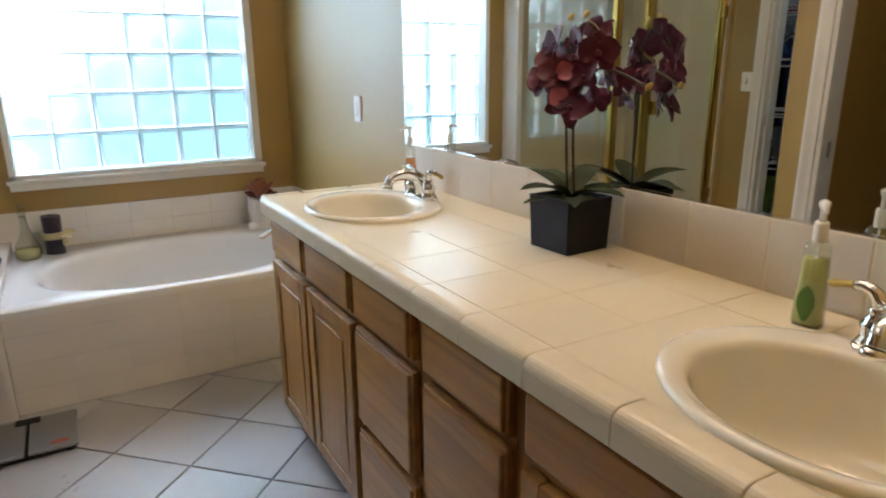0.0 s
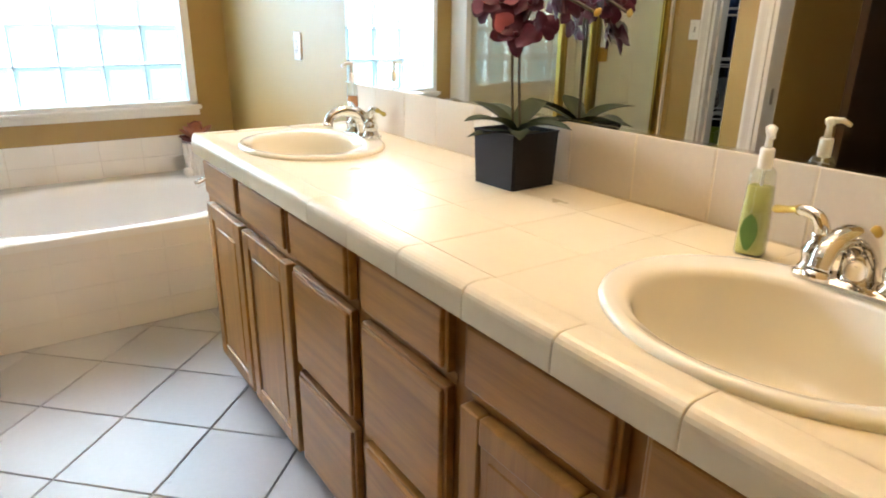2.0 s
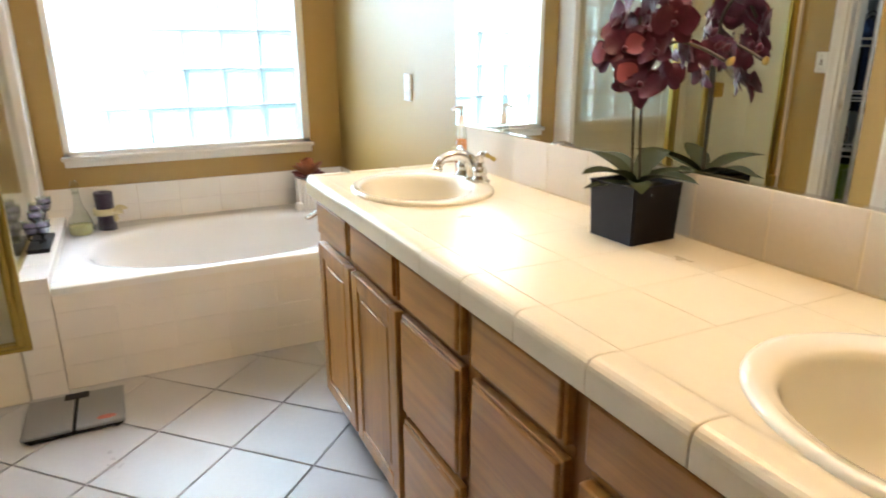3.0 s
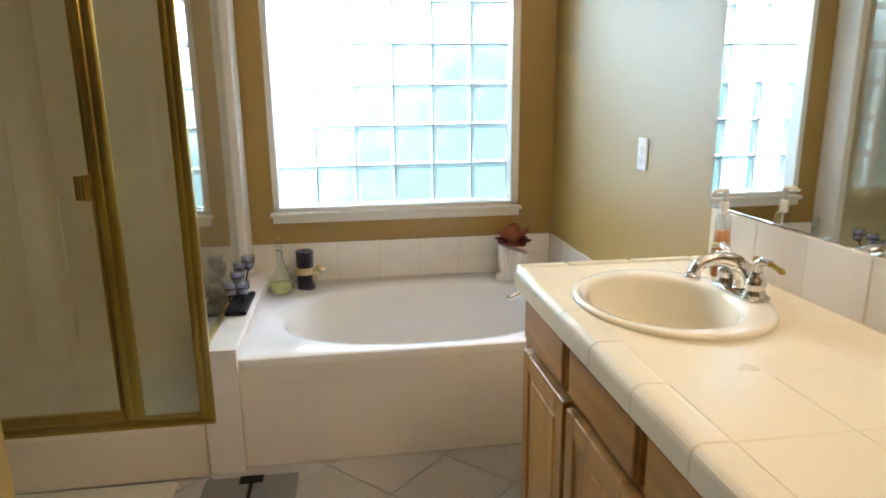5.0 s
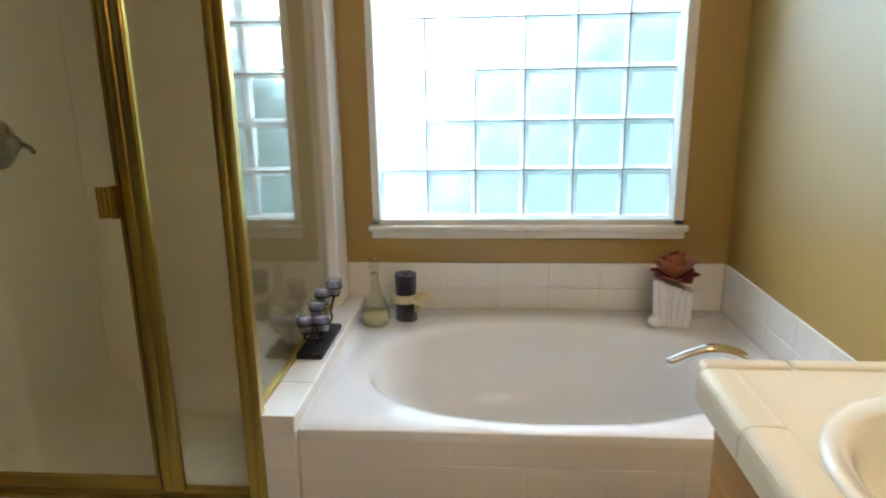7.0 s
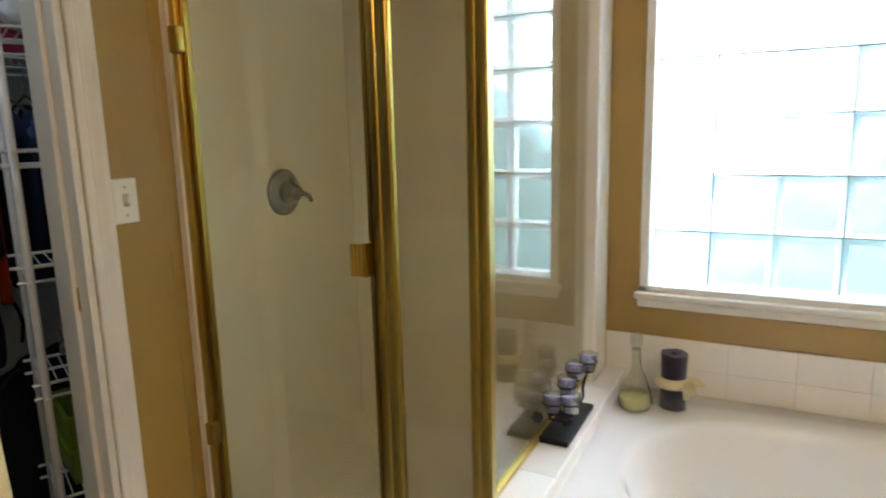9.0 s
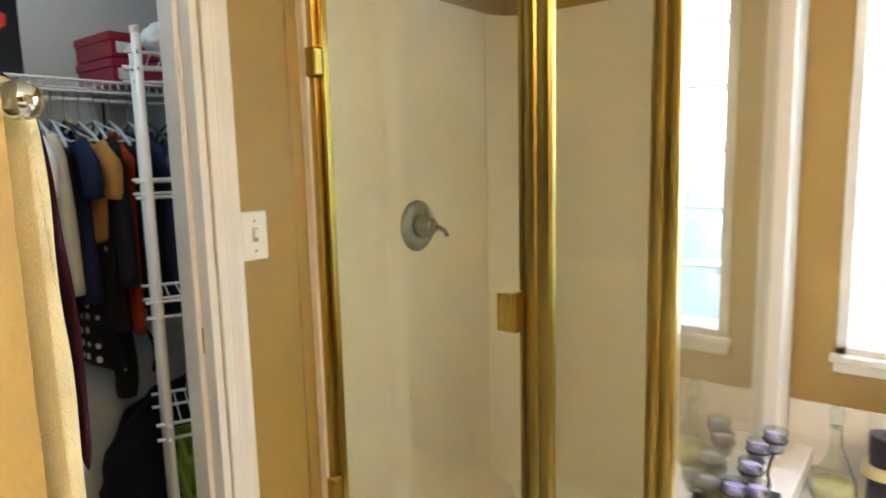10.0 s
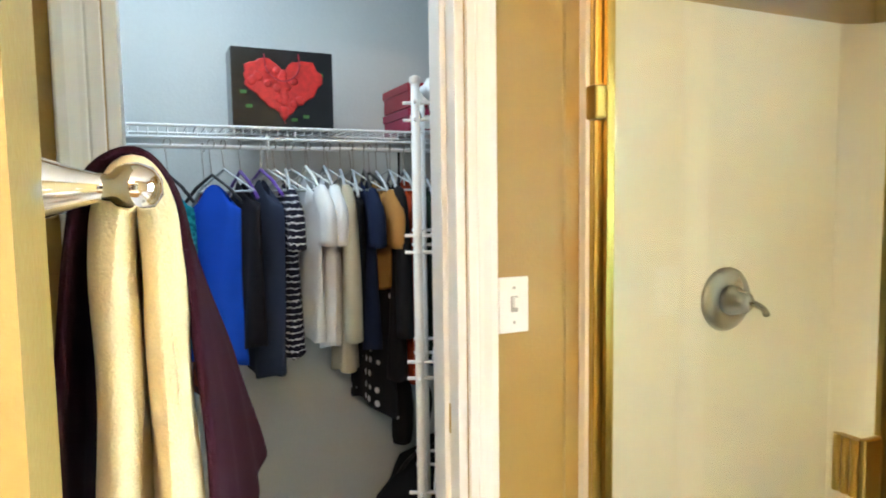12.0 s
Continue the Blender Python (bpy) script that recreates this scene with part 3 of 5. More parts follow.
def tub_shell():
    """Rectangular rim with an oval basin sinking in smooth rings."""
    bm = bmesh.new()
    n = 72
    hx0, hx1, hy0, hy1 = TX0, XR - 0.012, TY0, YW - 0.012

    def rect(i):
        a = 2 * math.pi * i / n
        c, s = math.cos(a), math.sin(a)
        k = min((hx1 - TC[0]) / c if c > 1e-6 else (hx0 - TC[0]) / c if c < -1e-6 else 9, (hy1 - TC[1]) / s if s > 1e-6 else (hy0 - TC[1]) / s if s < -1e-6 else 9)
        return TC[0] + k * c, TC[1] + k * s

    def oval(i, a, b, dx=0.0):
        t = 2 * math.pi * i / n
        p = 0.88
        c, s = math.cos(t), math.sin(t)
        return TC[0] + dx + a * math.copysign(abs(c) ** p, c), TC[1] + b * math.copysign(abs(s) ** p, s)

    # match outer directions to the oval's directions
    def rect_by(x, y):
        c, s = x - TC[0], y - TC[1]
        kx = (hx1 - TC[0]) / c if c > 1e-6 else (hx0 - TC[0]) / c if c < -1e-6 else 9
        ky = (hy1 - TC[1]) / s if s > 1e-6 else (hy0 - TC[1]) / s if s < -1e-6 else 9
        k = min(kx, ky)
        return TC[0] + k * c, TC[1] + k * s

    rings = []
    base = [oval(i, TA, TB) for i in range(n)]
    outer = [rect_by(*p) for p in base]
    for j, (hx, hy) in enumerate(((hx0, hy0), (hx1, hy0), (hx1, hy1), (hx0, hy1))):
        i = min(range(n), key=lambda q: (outer[q][0] - hx) ** 2 + (outer[q][1] - hy) ** 2)
        outer[i] = (hx, hy)
    rings.append([(x, y, TZ - 0.03) for x, y in outer])
    rings.append([(x, y, TZ - 0.004) for x, y in outer])
    rings.append([(TC[0] + (x - TC[0]) * 0.996, TC[1] + (y - TC[1]) * 0.994, TZ) for x, y in outer])
    for f, z in ((1.05, 0.0), (1.0, -0.004), (0.975, -0.014), (0.955, -0.035), (0.935, -0.08), (0.90, -0.18), (0.85, -0.27), (0.76, -0.325), (0.55, -0.345), (0.2, -0.35)):
        rings.append([(*oval(i, TA * f, TB * f), TZ + z) for i in range(n)])
    vs = [[bm.verts.new(p) for p in r] for r in rings]
    for a, b in zip(vs, vs[1:]):
        for i in range(n):
            bm.faces.new((a[i], a[(i + 1) % n], b[(i + 1) % n], b[i]))
    bm.faces.new(vs[-1])
    return bm


ob = part("shell", tub_shell(), TUB, tub, smooth=True)
spout = part("tub_spout", tube(smooth_line([(1.07, 3.02, 0.41), (1.07, 3.02, 0.48), (1.02, 3.02, 0.525), (0.93, 3.02, 0.535), (0.82, 3.02, 0.490)]), [0.022] * 7 + [0.020] * 6 + [0.019] * 6 + [0.017] * 6), CHROME, tub, "chrome curved tub spout", smooth=True)
structure("tub_base", joined((TX0 + 0.001, XR - 0.001, TY0 + 0.002, TY0 + 0.06, 0, TZ - 0.031), (TX0 + 0.001, XR - 0.001, TY0 + 0.06, YW - 0.001, 0, 0.05)), WHITE_GROUT, "tub support behind the tiled apron", "tub base")
structure("ledge_core", joined((-0.346, TX0 - 0.001, 2.690, YW - 0.001, 0, 0.4615)), WHITE_GROUT, "grouted ledge core beside the tub", "ledge")

# ---- vanity ----
CT = 0.85
VX = 0.665      # face frame
van = thing("vanity_cabinet", "stained oak double vanity cabinet with drawers and doors", "cabinet")
part("body", joined((VX, VX + 0.02, YE, 2.19, 0.09, 0.815), (VX + 0.02, XR, 2.17, 2.19, 0.09, 0.815)), OAK, van)
# toe board coloured near-black in place of the shade under the cabinet
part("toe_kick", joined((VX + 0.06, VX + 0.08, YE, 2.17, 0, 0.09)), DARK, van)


def raised_front(name, y0, y1, z0, z1, mat, framed=False):
    """Drawer or door front standing proud of the face frame."""
    bm = bmesh.new()
    f = 0.637
    if framed:
        w = 0.048
        for a, b, c, d in ((y0, y0 + w, z0, z1), (y1 - w, y1, z0, z1), (y0 + w, y1 - w, z0, z0 + w), (y0 + w, y1 - w, z1 - w, z1)):
            add_box(bm, f, VX - 0.002, a, b, c, d, 0.004, 2)
        ob = part(name, bm, mat, van)
        bm = bmesh.new()
        add_box(bm, f + 0.006, f + 0.018, y0 + w - 0.004, y1 - w + 0.004, z0 + w - 0.004, z1 - w + 0.004)
        add_box(bm, f + 0.0035, f + 0.008, y0 + w + 0.02, y1 - w - 0.02, z0 + w + 0.02, z1 - w - 0.02, 0.003, 1)
        part("panel", bm, mat, ob)
    else:
        add_box(bm, f + 0.008, VX - 0.002, y0, y1, z0, z1, 0.002, 1)
        add_box(bm, f, f + 0.012, y0 + 0.008, y1 - 0.008, z0 + 0.008, z1 - 0.008, 0.005, 2)
        ob = part(name, bm, mat, van)
    return ob


COLS = [(1.795, 2.12, 1), (1.43, 1.772, 1), (1.096, 1.405, 0), (0.752, 1.047, 0), (0.402, 0.705, 1), (0.118, 0.369, 1)]
for y0, y1, doors in COLS:
    raised_front("drawer", y0, y1, 0.672, 0.795, OAK_Y)
    if doors:
        raised_front("door", y0, y1, 0.095, 0.645, OAK, True)
    else:
        raised_front("drawer", y0, y1, 0.385, 0.648, OAK_Y)
        raised_front("drawer", y0, y1, 0.095, 0.362, OAK_Y)
    part("shadow_gap", joined((VX - 0.0015, VX, y0 - 0.004, y1 + 0.004, 0.648, 0.669)), OAK_Y, van)

SINKS = [(0.90, 1.845), (0.902, 0.368)]
SA, SB = 0.212, 0.250
top = thing("countertop", "cream ceramic tile countertop with rounded edge trim", "countertop")


def slab_with_holes():
    """Mortar bed with an oval hole for each basin."""
    bm = bmesh.new()
    x0, x1, y0, y1 = 0.66, XR - 0.001, YE, 2.20
    cuts = [y0, (SINKS[0][1] + SINKS[1][1]) / 2, y1]
    for (cx, cy), (ya, yb) in zip(reversed(SINKS), zip(cuts, cuts[1:])):
        n = 48
        ins = [(cx + SA * 0.93 * math.cos(2 * math.pi * i / n), cy + SB * 0.93 * math.sin(2 * math.pi * i / n)) for i in range(n)]
        outs = []
        for x, y in ins:
            c, s = x - cx, y - cy
            kx = (x1 - cx) / c if c > 1e-6 else (x0 - cx) / c if c < -1e-6 else 99
            ky = (yb - cy) / s if s > 1e-6 else (ya - cy) / s if s < -1e-6 else 99
            k = min(kx, ky)
            outs.append((cx + k * c, cy + k * s))
        for hx, hy in ((x0, ya), (x1, ya), (x1, yb), (x0, yb)):
            i = min(range(n), key=lambda q: (outs[q][0] - hx) ** 2 + (outs[q][1] - hy) ** 2)
            outs[i] = (hx, hy)
        a = [bm.verts.new((x, y, CT - 0.0012)) for x, y in ins]
        b = [bm.verts.new((x, y, CT - 0.0012)) for x, y in outs]
        c2 = [bm.verts.new((x, y, CT - 0.03)) for x, y in ins]
        for i in range(n):
            j = (i + 1) % n
            bm.faces.new((a[i], b[i], b[j], a[j]))
            bm.faces.new((a[i], a[j], c2[j], c2[i]))
    return bm


part("mortar_bed", slab_with_holes(), PALE_GROUT, top)
part("end_bed", joined((0.64, XR - 0.001, 2.198, 2.222, 0.80, CT - 0.004)), PALE_GROUT, top)


def tile_top(x0, x1, y0, y1, z, thick, holes):
    """A square tile, cut round where an oval basin passes through it."""
    bm = bmesh.new()
    n = 12
    vs = {}
    inside = lambda x, y: any(((x - cx) / (SA * 0.95)) ** 2 + ((y - cy) / (SB * 0.95)) ** 2 < 1 for cx, cy in holes)
    touched = any(inside(x0 + (x1 - x0) * i / n, y0 + (y1 - y0) * j / n) for i in range(n + 1) for j in range(n + 1))
    if not touched:
        return add_box(bm, x0, x1, y0, y1, z - thick, z, 0.0006, 1), True
    whole = False
    for i in range(n):
        for j in range(n):
            xa, xb = x0 + (x1 - x0) * i / n, x0 + (x1 - x0) * (i + 1) / n
            ya, yb = y0 + (y1 - y0) * j / n, y0 + (y1 - y0) * (j + 1) / n
            if all(inside(x, y) for x in (xa, xb) for y in (ya, yb)):
                continue
            ring = []
            for x, y in ((xa, ya), (xb, ya), (xb, yb), (xa, yb)):
                if (x, y) not in vs:
                    vs[x, y] = bm.verts.new((x, y, z))
                ring.append(vs[x, y])
            bm.faces.new(ring)
            whole = True
    return bm, whole


def counter_tiles():
    pitch = 0.187
    gap = 0.0012
    ys = [2.192 - pitch * i for i in range(12)] + [YE]
    xs = [0.692, 0.692 + pitch, 0.692 + 2 * pitch, XR - 0.012]
    for ya, yb in zip(ys[1:], ys):
        for xa, xb in zip(xs, xs[1:]):
            bm, keep = tile_top(xa + gap / 2, xb - gap / 2, ya + gap / 2, yb - gap / 2, CT, 0.006, SINKS)
            if keep:
                part("tile", bm, COUNTER, top)
            else:
                bm.free()
        # rounded edge trim: an L with a bullnose at the top front
        part("edge_tile", trim_tile(ya + gap / 2, yb - gap / 2), COUNTER, top)
        # splash tile behind
        part("splash_tile", box(XR - 0.012, XR - 0.003, ya + gap / 2, yb - gap / 2, CT + 0.002, 0.996, 0.0025, 1), SPLASH, top)
    # end trim along the far edge
    xs2 = [0.64, 0.692 + pitch * 0.5, 0.692 + pitch * 1.5, 0.692 + pitch * 2.5, XR - 0.002]
    for xa, xb in zip(xs2, xs2[1:]):
        part("edge_tile", box(xa + gap / 2, xb - gap / 2, 2.1935, 2.232, CT - 0.05, CT + 0.004, 0.010, 3), COUNTER, top)


def trim_tile(y0, y1):
    prof = [(0.69, CT - 0.006), (0.69, CT + 0.0005), (0.680, CT + 0.002), (0.655, CT + 0.003), (0.646, CT + 0.0024), (0.640, CT + 0.0008), (0.635, CT - 0.0025), (0.631, CT - 0.007), (0.629, CT - 0.012), (0.628, CT - 0.018), (0.628, CT - 0.052), (0.632, CT - 0.055), (0.642, CT - 0.055), (0.642, CT - 0.008)]
    bm = bmesh.new()
    e = 0.0015
    loops = []
    for y, s in ((y0, 1), (y0 + e, 0), (y1 - e, 0), (y1, 1)):
        loops.append([bm.verts.new((x + (0.001 * s if i > 5 and i < 12 else 0), y, z - 0.001 * s)) for i, (x, z) in enumerate(prof)])
    for a, b in zip(loops, loops[1:]):
        for i in range(len(prof)):
            j = (i + 1) % len(prof)
            bm.faces.new((a[i], b[i], b[j], a[j]))
    bm.faces.new(loops[0])
    bm.faces.new(list(reversed(loops[-1])))
    bmesh.ops.recalc_face_normals(bm, faces=bm.faces)
    return bm


def sink(at):
    s = thing("bathroom_sink", "bone porcelain oval drop-in sink in the tiled counter", "sink", "vanity sinks", at=(at[0], at[1], CT))
    prof = [(1.0, 0.000), (1.004, 0.005), (0.992, 0.0095), (0.97, 0.012), (0.93, 0.0125), (0.84, 0.0115), (0.80, 0.0098), (0.772, 0.006), (0.752, -0.003), (0.735, -0.02), (0.69, -0.06), (0.62, -0.105), (0.48, -0.135), (0.28, -0.148), (0.10, -0.152)]
    bm = bmesh.new()
    n = 64
    rings = []
    for f, z in prof:
        # the basin sits forward of the rim's middle, leaving a faucet ledge at the back
        dx = 0.0 if f > 0.9 else -0.020
        rings.append([bm.verts.new((dx + SA * f * math.cos(2 * math.pi * i / n), SB * f * math.sin(2 * math.pi * i / n), z)) for i in range(n)])
    for a, b in zip(rings, rings[1:]):
        for i in range(n):
            bm.faces.new((a[i], a[(i + 1) % n], b[(i + 1) % n], b[i]))
    bm.faces.new(rings[-1])
    part("basin", bm, PORCELAIN, s, smooth=True)
    part("drain", lathe([(0.022, -0.150), (0.022, -0.146), (0.016, -0.144), (0.012, -0.142)], at=(-0.018, 0, 0)), CHROME, s, smooth=True)
    return s


def faucet(at):
    """Chrome centre-set faucet with a sloping spout and two brass-tipped levers."""
    f = thing("faucet", "chrome two-handle faucet with brass lever tips on the sink rim", "faucet", "vanity faucets", at=(at[0], at[1], CT + 0.0105))
    bm = bmesh.new()
    add_box(bm, -0.028, 0.028, -0.078, 0.078, 0, 0.014, 0.012, 3)
    part("base", bm, CHROME, f, smooth=True)
    pts = smooth_line([(0.012, 0, 0.006), (0.004, 0, 0.048), (-0.022, 0, 0.076), (-0.064, 0, 0.087), (-0.104, 0, 0.076), (-0.120, 0, 0.053)], 6)
    n = len(pts)
    part("spout", tube(pts, [0.028 - 0.014 * min(1, i / (n - 8)) for i in range(n)], 18), CHROME, f, smooth=True)
    part("aerator", lathe([(0.0165, 0), (0.0175, 0.004), (0.0165, 0.012)], m=pose(-0.1225, 0, 0.041, 0, 14, 0), segs=18), CHROME, f, smooth=True)
    rod = part("pop_up_rod", tube([(0.026, 0, 0.01), (0.034, 0, 0.072)], 0.003), CHROME, f)
    part("knob", lathe([(0.003, 0), (0.008, 0.004), (0.009, 0.010), (0.004, 0.018)], at=(0.034, 0, 0.070)), BRASS, rod, smooth=True)
    for s in (-1, 1):
        h = part("handle", lathe([(0.024, 0.008), (0.025, 0.016), (0.020, 0.024), (0.022, 0.034), (0.023, 0.042), (0.017, 0.052), (0.013, 0.060), (0.015, 0.066), (0.009, 0.073)], at=(0, s * 0.055, 0)), CHROME, f, smooth=True)
        pts = smooth_line([(0, s * 0.055, 0.066), (-0.002, s * 0.057, 0.080), (-0.002, s * 0.066, 0.091), (0.0, s * 0.082, 0.095), (0.002, s * 0.096, 0.093)], 4)
        part("lever", tube(pts, [0.0125 - 0.0055 * i / (len(pts) - 1) for i in range(len(pts))], 12), CHROME, h, smooth=True)
        part("lever_tip", tube([(0.002, s * 0.094, 0.0935), (0.003, s * 0.099, 0.093), (0.004, s * 0.116, 0.089), (0.005, s * 0.130, 0.086), (0.005, s * 0.136, 0.0855)], [0.0085, 0.0062, 0.0058, 0.0072, 0.004], 12), BRASS, h, "polished brass lever tip", smooth=True)
    return f


for c in SINKS:
    sink(c)
    faucet((1.075, c[1]))

part("splash_bed", joined((XR - 0.0105, XR - 0.0005, YE, 2.2185, CT - 0.002, 0.9955)), PALE_GROUT, top)
mirror = thing("vanity_mirror", "wide frameless wall mirror above the vanity splash", "mirror")
part("glass", box(XR - 0.007, XR - 0.002, YE + 0.002, 2.232, 0.999, 2.05), MIRROR, mirror)
part("edge_clip", box(XR - 0.010, XR - 0.0015, YE + 0.002, 2.232, 0.994, 1.001), CHROME, mirror)


def plate(name, label, category, at, turn, kind):
    """A wall plate 70 x 115 mm, facing local -y."""
    p = thing(name, label, category, at=at, turn=turn)
    part("cover_plate", box(-0.034, 0.034, -0.007, 0, -0.0565, 0.0565, 0.003), PLATE, p)
    if kind == "outlet":
        for z in (-0.02, 0.02):
            sock = part("socket", lathe([(0.017, 0), (0.0165, 0.0025), (0.015, 0.003)], m=pose(0, -0.0065, z, 90, 0, 0), segs=24), PLATE, p)
            part("slot", joined((-0.0075, -0.0055, -0.0102, -0.0085, z - 0.004, z + 0.005), (0.0055, 0.0075, -0.0102, -0.0085, z - 0.003, z + 0.004), (-0.002, 0.002, -0.0102, -0.0085, z - 0.011, z - 0.007)), DARK, sock)
    else:
        part("toggle", box(-0.005, 0.005, -0.018, -0.006, -0.004, 0.016, 0.002), PLATE, p)
        part("toggle_slot", joined((-0.008, 0.008, -0.0076, -0.0068, -0.014, 0.018)), material("switch_shadow", (0.35, 0.33, 0.29), 0.5), p)
    for z in (-0.035, 0.035) if kind != "outlet" else (0,):
        part("screw", lathe([(0.0035, 0), (0.003, 0.0015), (0.001, 0.0018)], m=pose(0, -0.0068, z, 90, 0, 0), segs=10), NICKEL, p)
    return p


plate("wall_outlet", "white double outlet plate on the wall above the tub", "outlet", (XR - 0.0005, 2.694, 1.108), -90, "outlet")
plate("light_switch", "white toggle switch plate on the olive wall", "light switch", (XL + 0.0005, 2.495, 1.187), 90, "switch")

# vanity bar with bulbs above the mirror
bar = thing("vanity_light", "chrome vanity light bar with round bulbs above the mirror", "wall lamp")
part("bar", box(XR - 0.05, XR - 0.002, 0.55, 1.75, 2.14, 2.26, 0.01), CHROME, bar)
BULB = bpy.data.materials.new("bulb_glass")
BULB.use_nodes = True
BULB.node_tree.nodes["Principled BSDF"].inputs["Emission Color"].default_value = (1, 0.72, 0.42, 1)
BULB.node_tree.nodes["Principled BSDF"].inputs["Emission Strength"].default_value = 30
for i in range(6):
    y = 0.65 + 0.2 * i
    b = part("bulb", lathe([(0.014, 0), (0.02, 0.02), (0.038, 0.045), (0.045, 0.07), (0.036, 0.10), (0.012, 0.115)], m=pose(XR - 0.05, y, 2.20, 0, -90, 0), segs=20), BULB, bar, smooth=True)
    b.visible_shadow = False
    lamp("bulb_light", "POINT", (XR - 0.12, y, 2.20), BULB_WATTS, (1, 0.80, 0.57), 0.045)
# invented warm fill from above, to brighten the room
lamp("room_fill", "AREA", (0.15, 1.2, H - 0.02), ROOM_WATTS, (1, 0.86, 0.69), 0.4, 0.4, (0.15, 1.2, 0))
# added cool fill that brightens the closet's upper wall and clothes
lamp("closet_fill", "AREA", (-1.66, 1.92, H - 0.02), CLOSET_WATTS, (0.80, 0.97, 1.0), 0.3, 0.3, (-1.66, 1.92, 0))

# ---- things on the counter ----
LIQUID_GREEN = material("green_soap", (0.44, 0.44, 0.13), 0.25, vary=0.1)
LIQUID_AMBER = material("amber_soap", (0.50, 0.17, 0.04), 0.25, vary=0.15)
LABEL_GREEN = material("leaf_label", (0.08, 0.18, 0.02), 0.4, vary=0.2)
LABEL_BROWN = material("brown_label", (0.16, 0.05, 0.02), 0.45, vary=0.3, scale=40)
PETAL = material("burgundy_petal", (0.075, 0.006, 0.022), 0.5, spec=0.3, vary=0.45, scale=38, fine=0.2, fine_scale=260, sheen=0.12, bump=0.3)
# pink stands in for lit undersides of the burgundy petals
PETAL_LIT = material("lit_petal", (0.27, 0.05, 0.07), 0.55, vary=0.3, scale=30, sheen=0.2)
YELLOW = material("yellow_bud", (0.46, 0.32, 0.07), 0.5, vary=0.15)
LEAF = material("dark_leaf", (0.032, 0.043, 0.012), 0.55, spec=0.2, vary=0.25, scale=12)
STEM = material("brown_stem", (0.05, 0.035, 0.015), 0.5, vary=0.2)
SOIL = material("moss", (0.07, 0.055, 0.02), 0.95, vary=0.4, scale=60, bump=1.0, bump_scale=120)


def petal(length, width, curl, cup=0.3, n=10, m=7, blunt=1.25, wave=0.0):
    """One petal or leaf blade lying along +y, curling down, with some thickness."""
    bm = bmesh.new()
    rows = []
    for sgn in (1, -1):
        grid = []
        for i in range(n):
            t = i / (n - 1)
            w = 0.5 * width * (math.sin(math.pi * min(1, 0.06 + 0.94 * t) ** blunt) ** 0.72) + 0.0006
            y = length * t
            z = -curl * length * t * t
            row = []
            for j in range(m):
                s = 2 * j / (m - 1) - 1
                row.append(bm.verts.new((w * s, y, z + cup * w * s * s + wave * length * abs(s) * math.sin(9 * t + 2 * s) + sgn * 0.0006 * (1 - abs(s)))))
            grid.append(row)
        rows.append(grid)
    for k, grid in enumerate(rows):
        for a, b in zip(grid, grid[1:]):
            for j in range(m - 1):
                q = (a[j], a[j + 1], b[j + 1], b[j])
                bm.faces.new(q if k == 0 else tuple(reversed(q)))
    return bm


def join(bm, other, m):
    me = bpy.data.meshes.new("scrap")
    bmesh.ops.transform(other, matrix=m, verts=other.verts)
    other.to_mesh(me)
    other.free()
    bm.from_mesh(me)
    bpy.data.meshes.remove(me)
    return bm


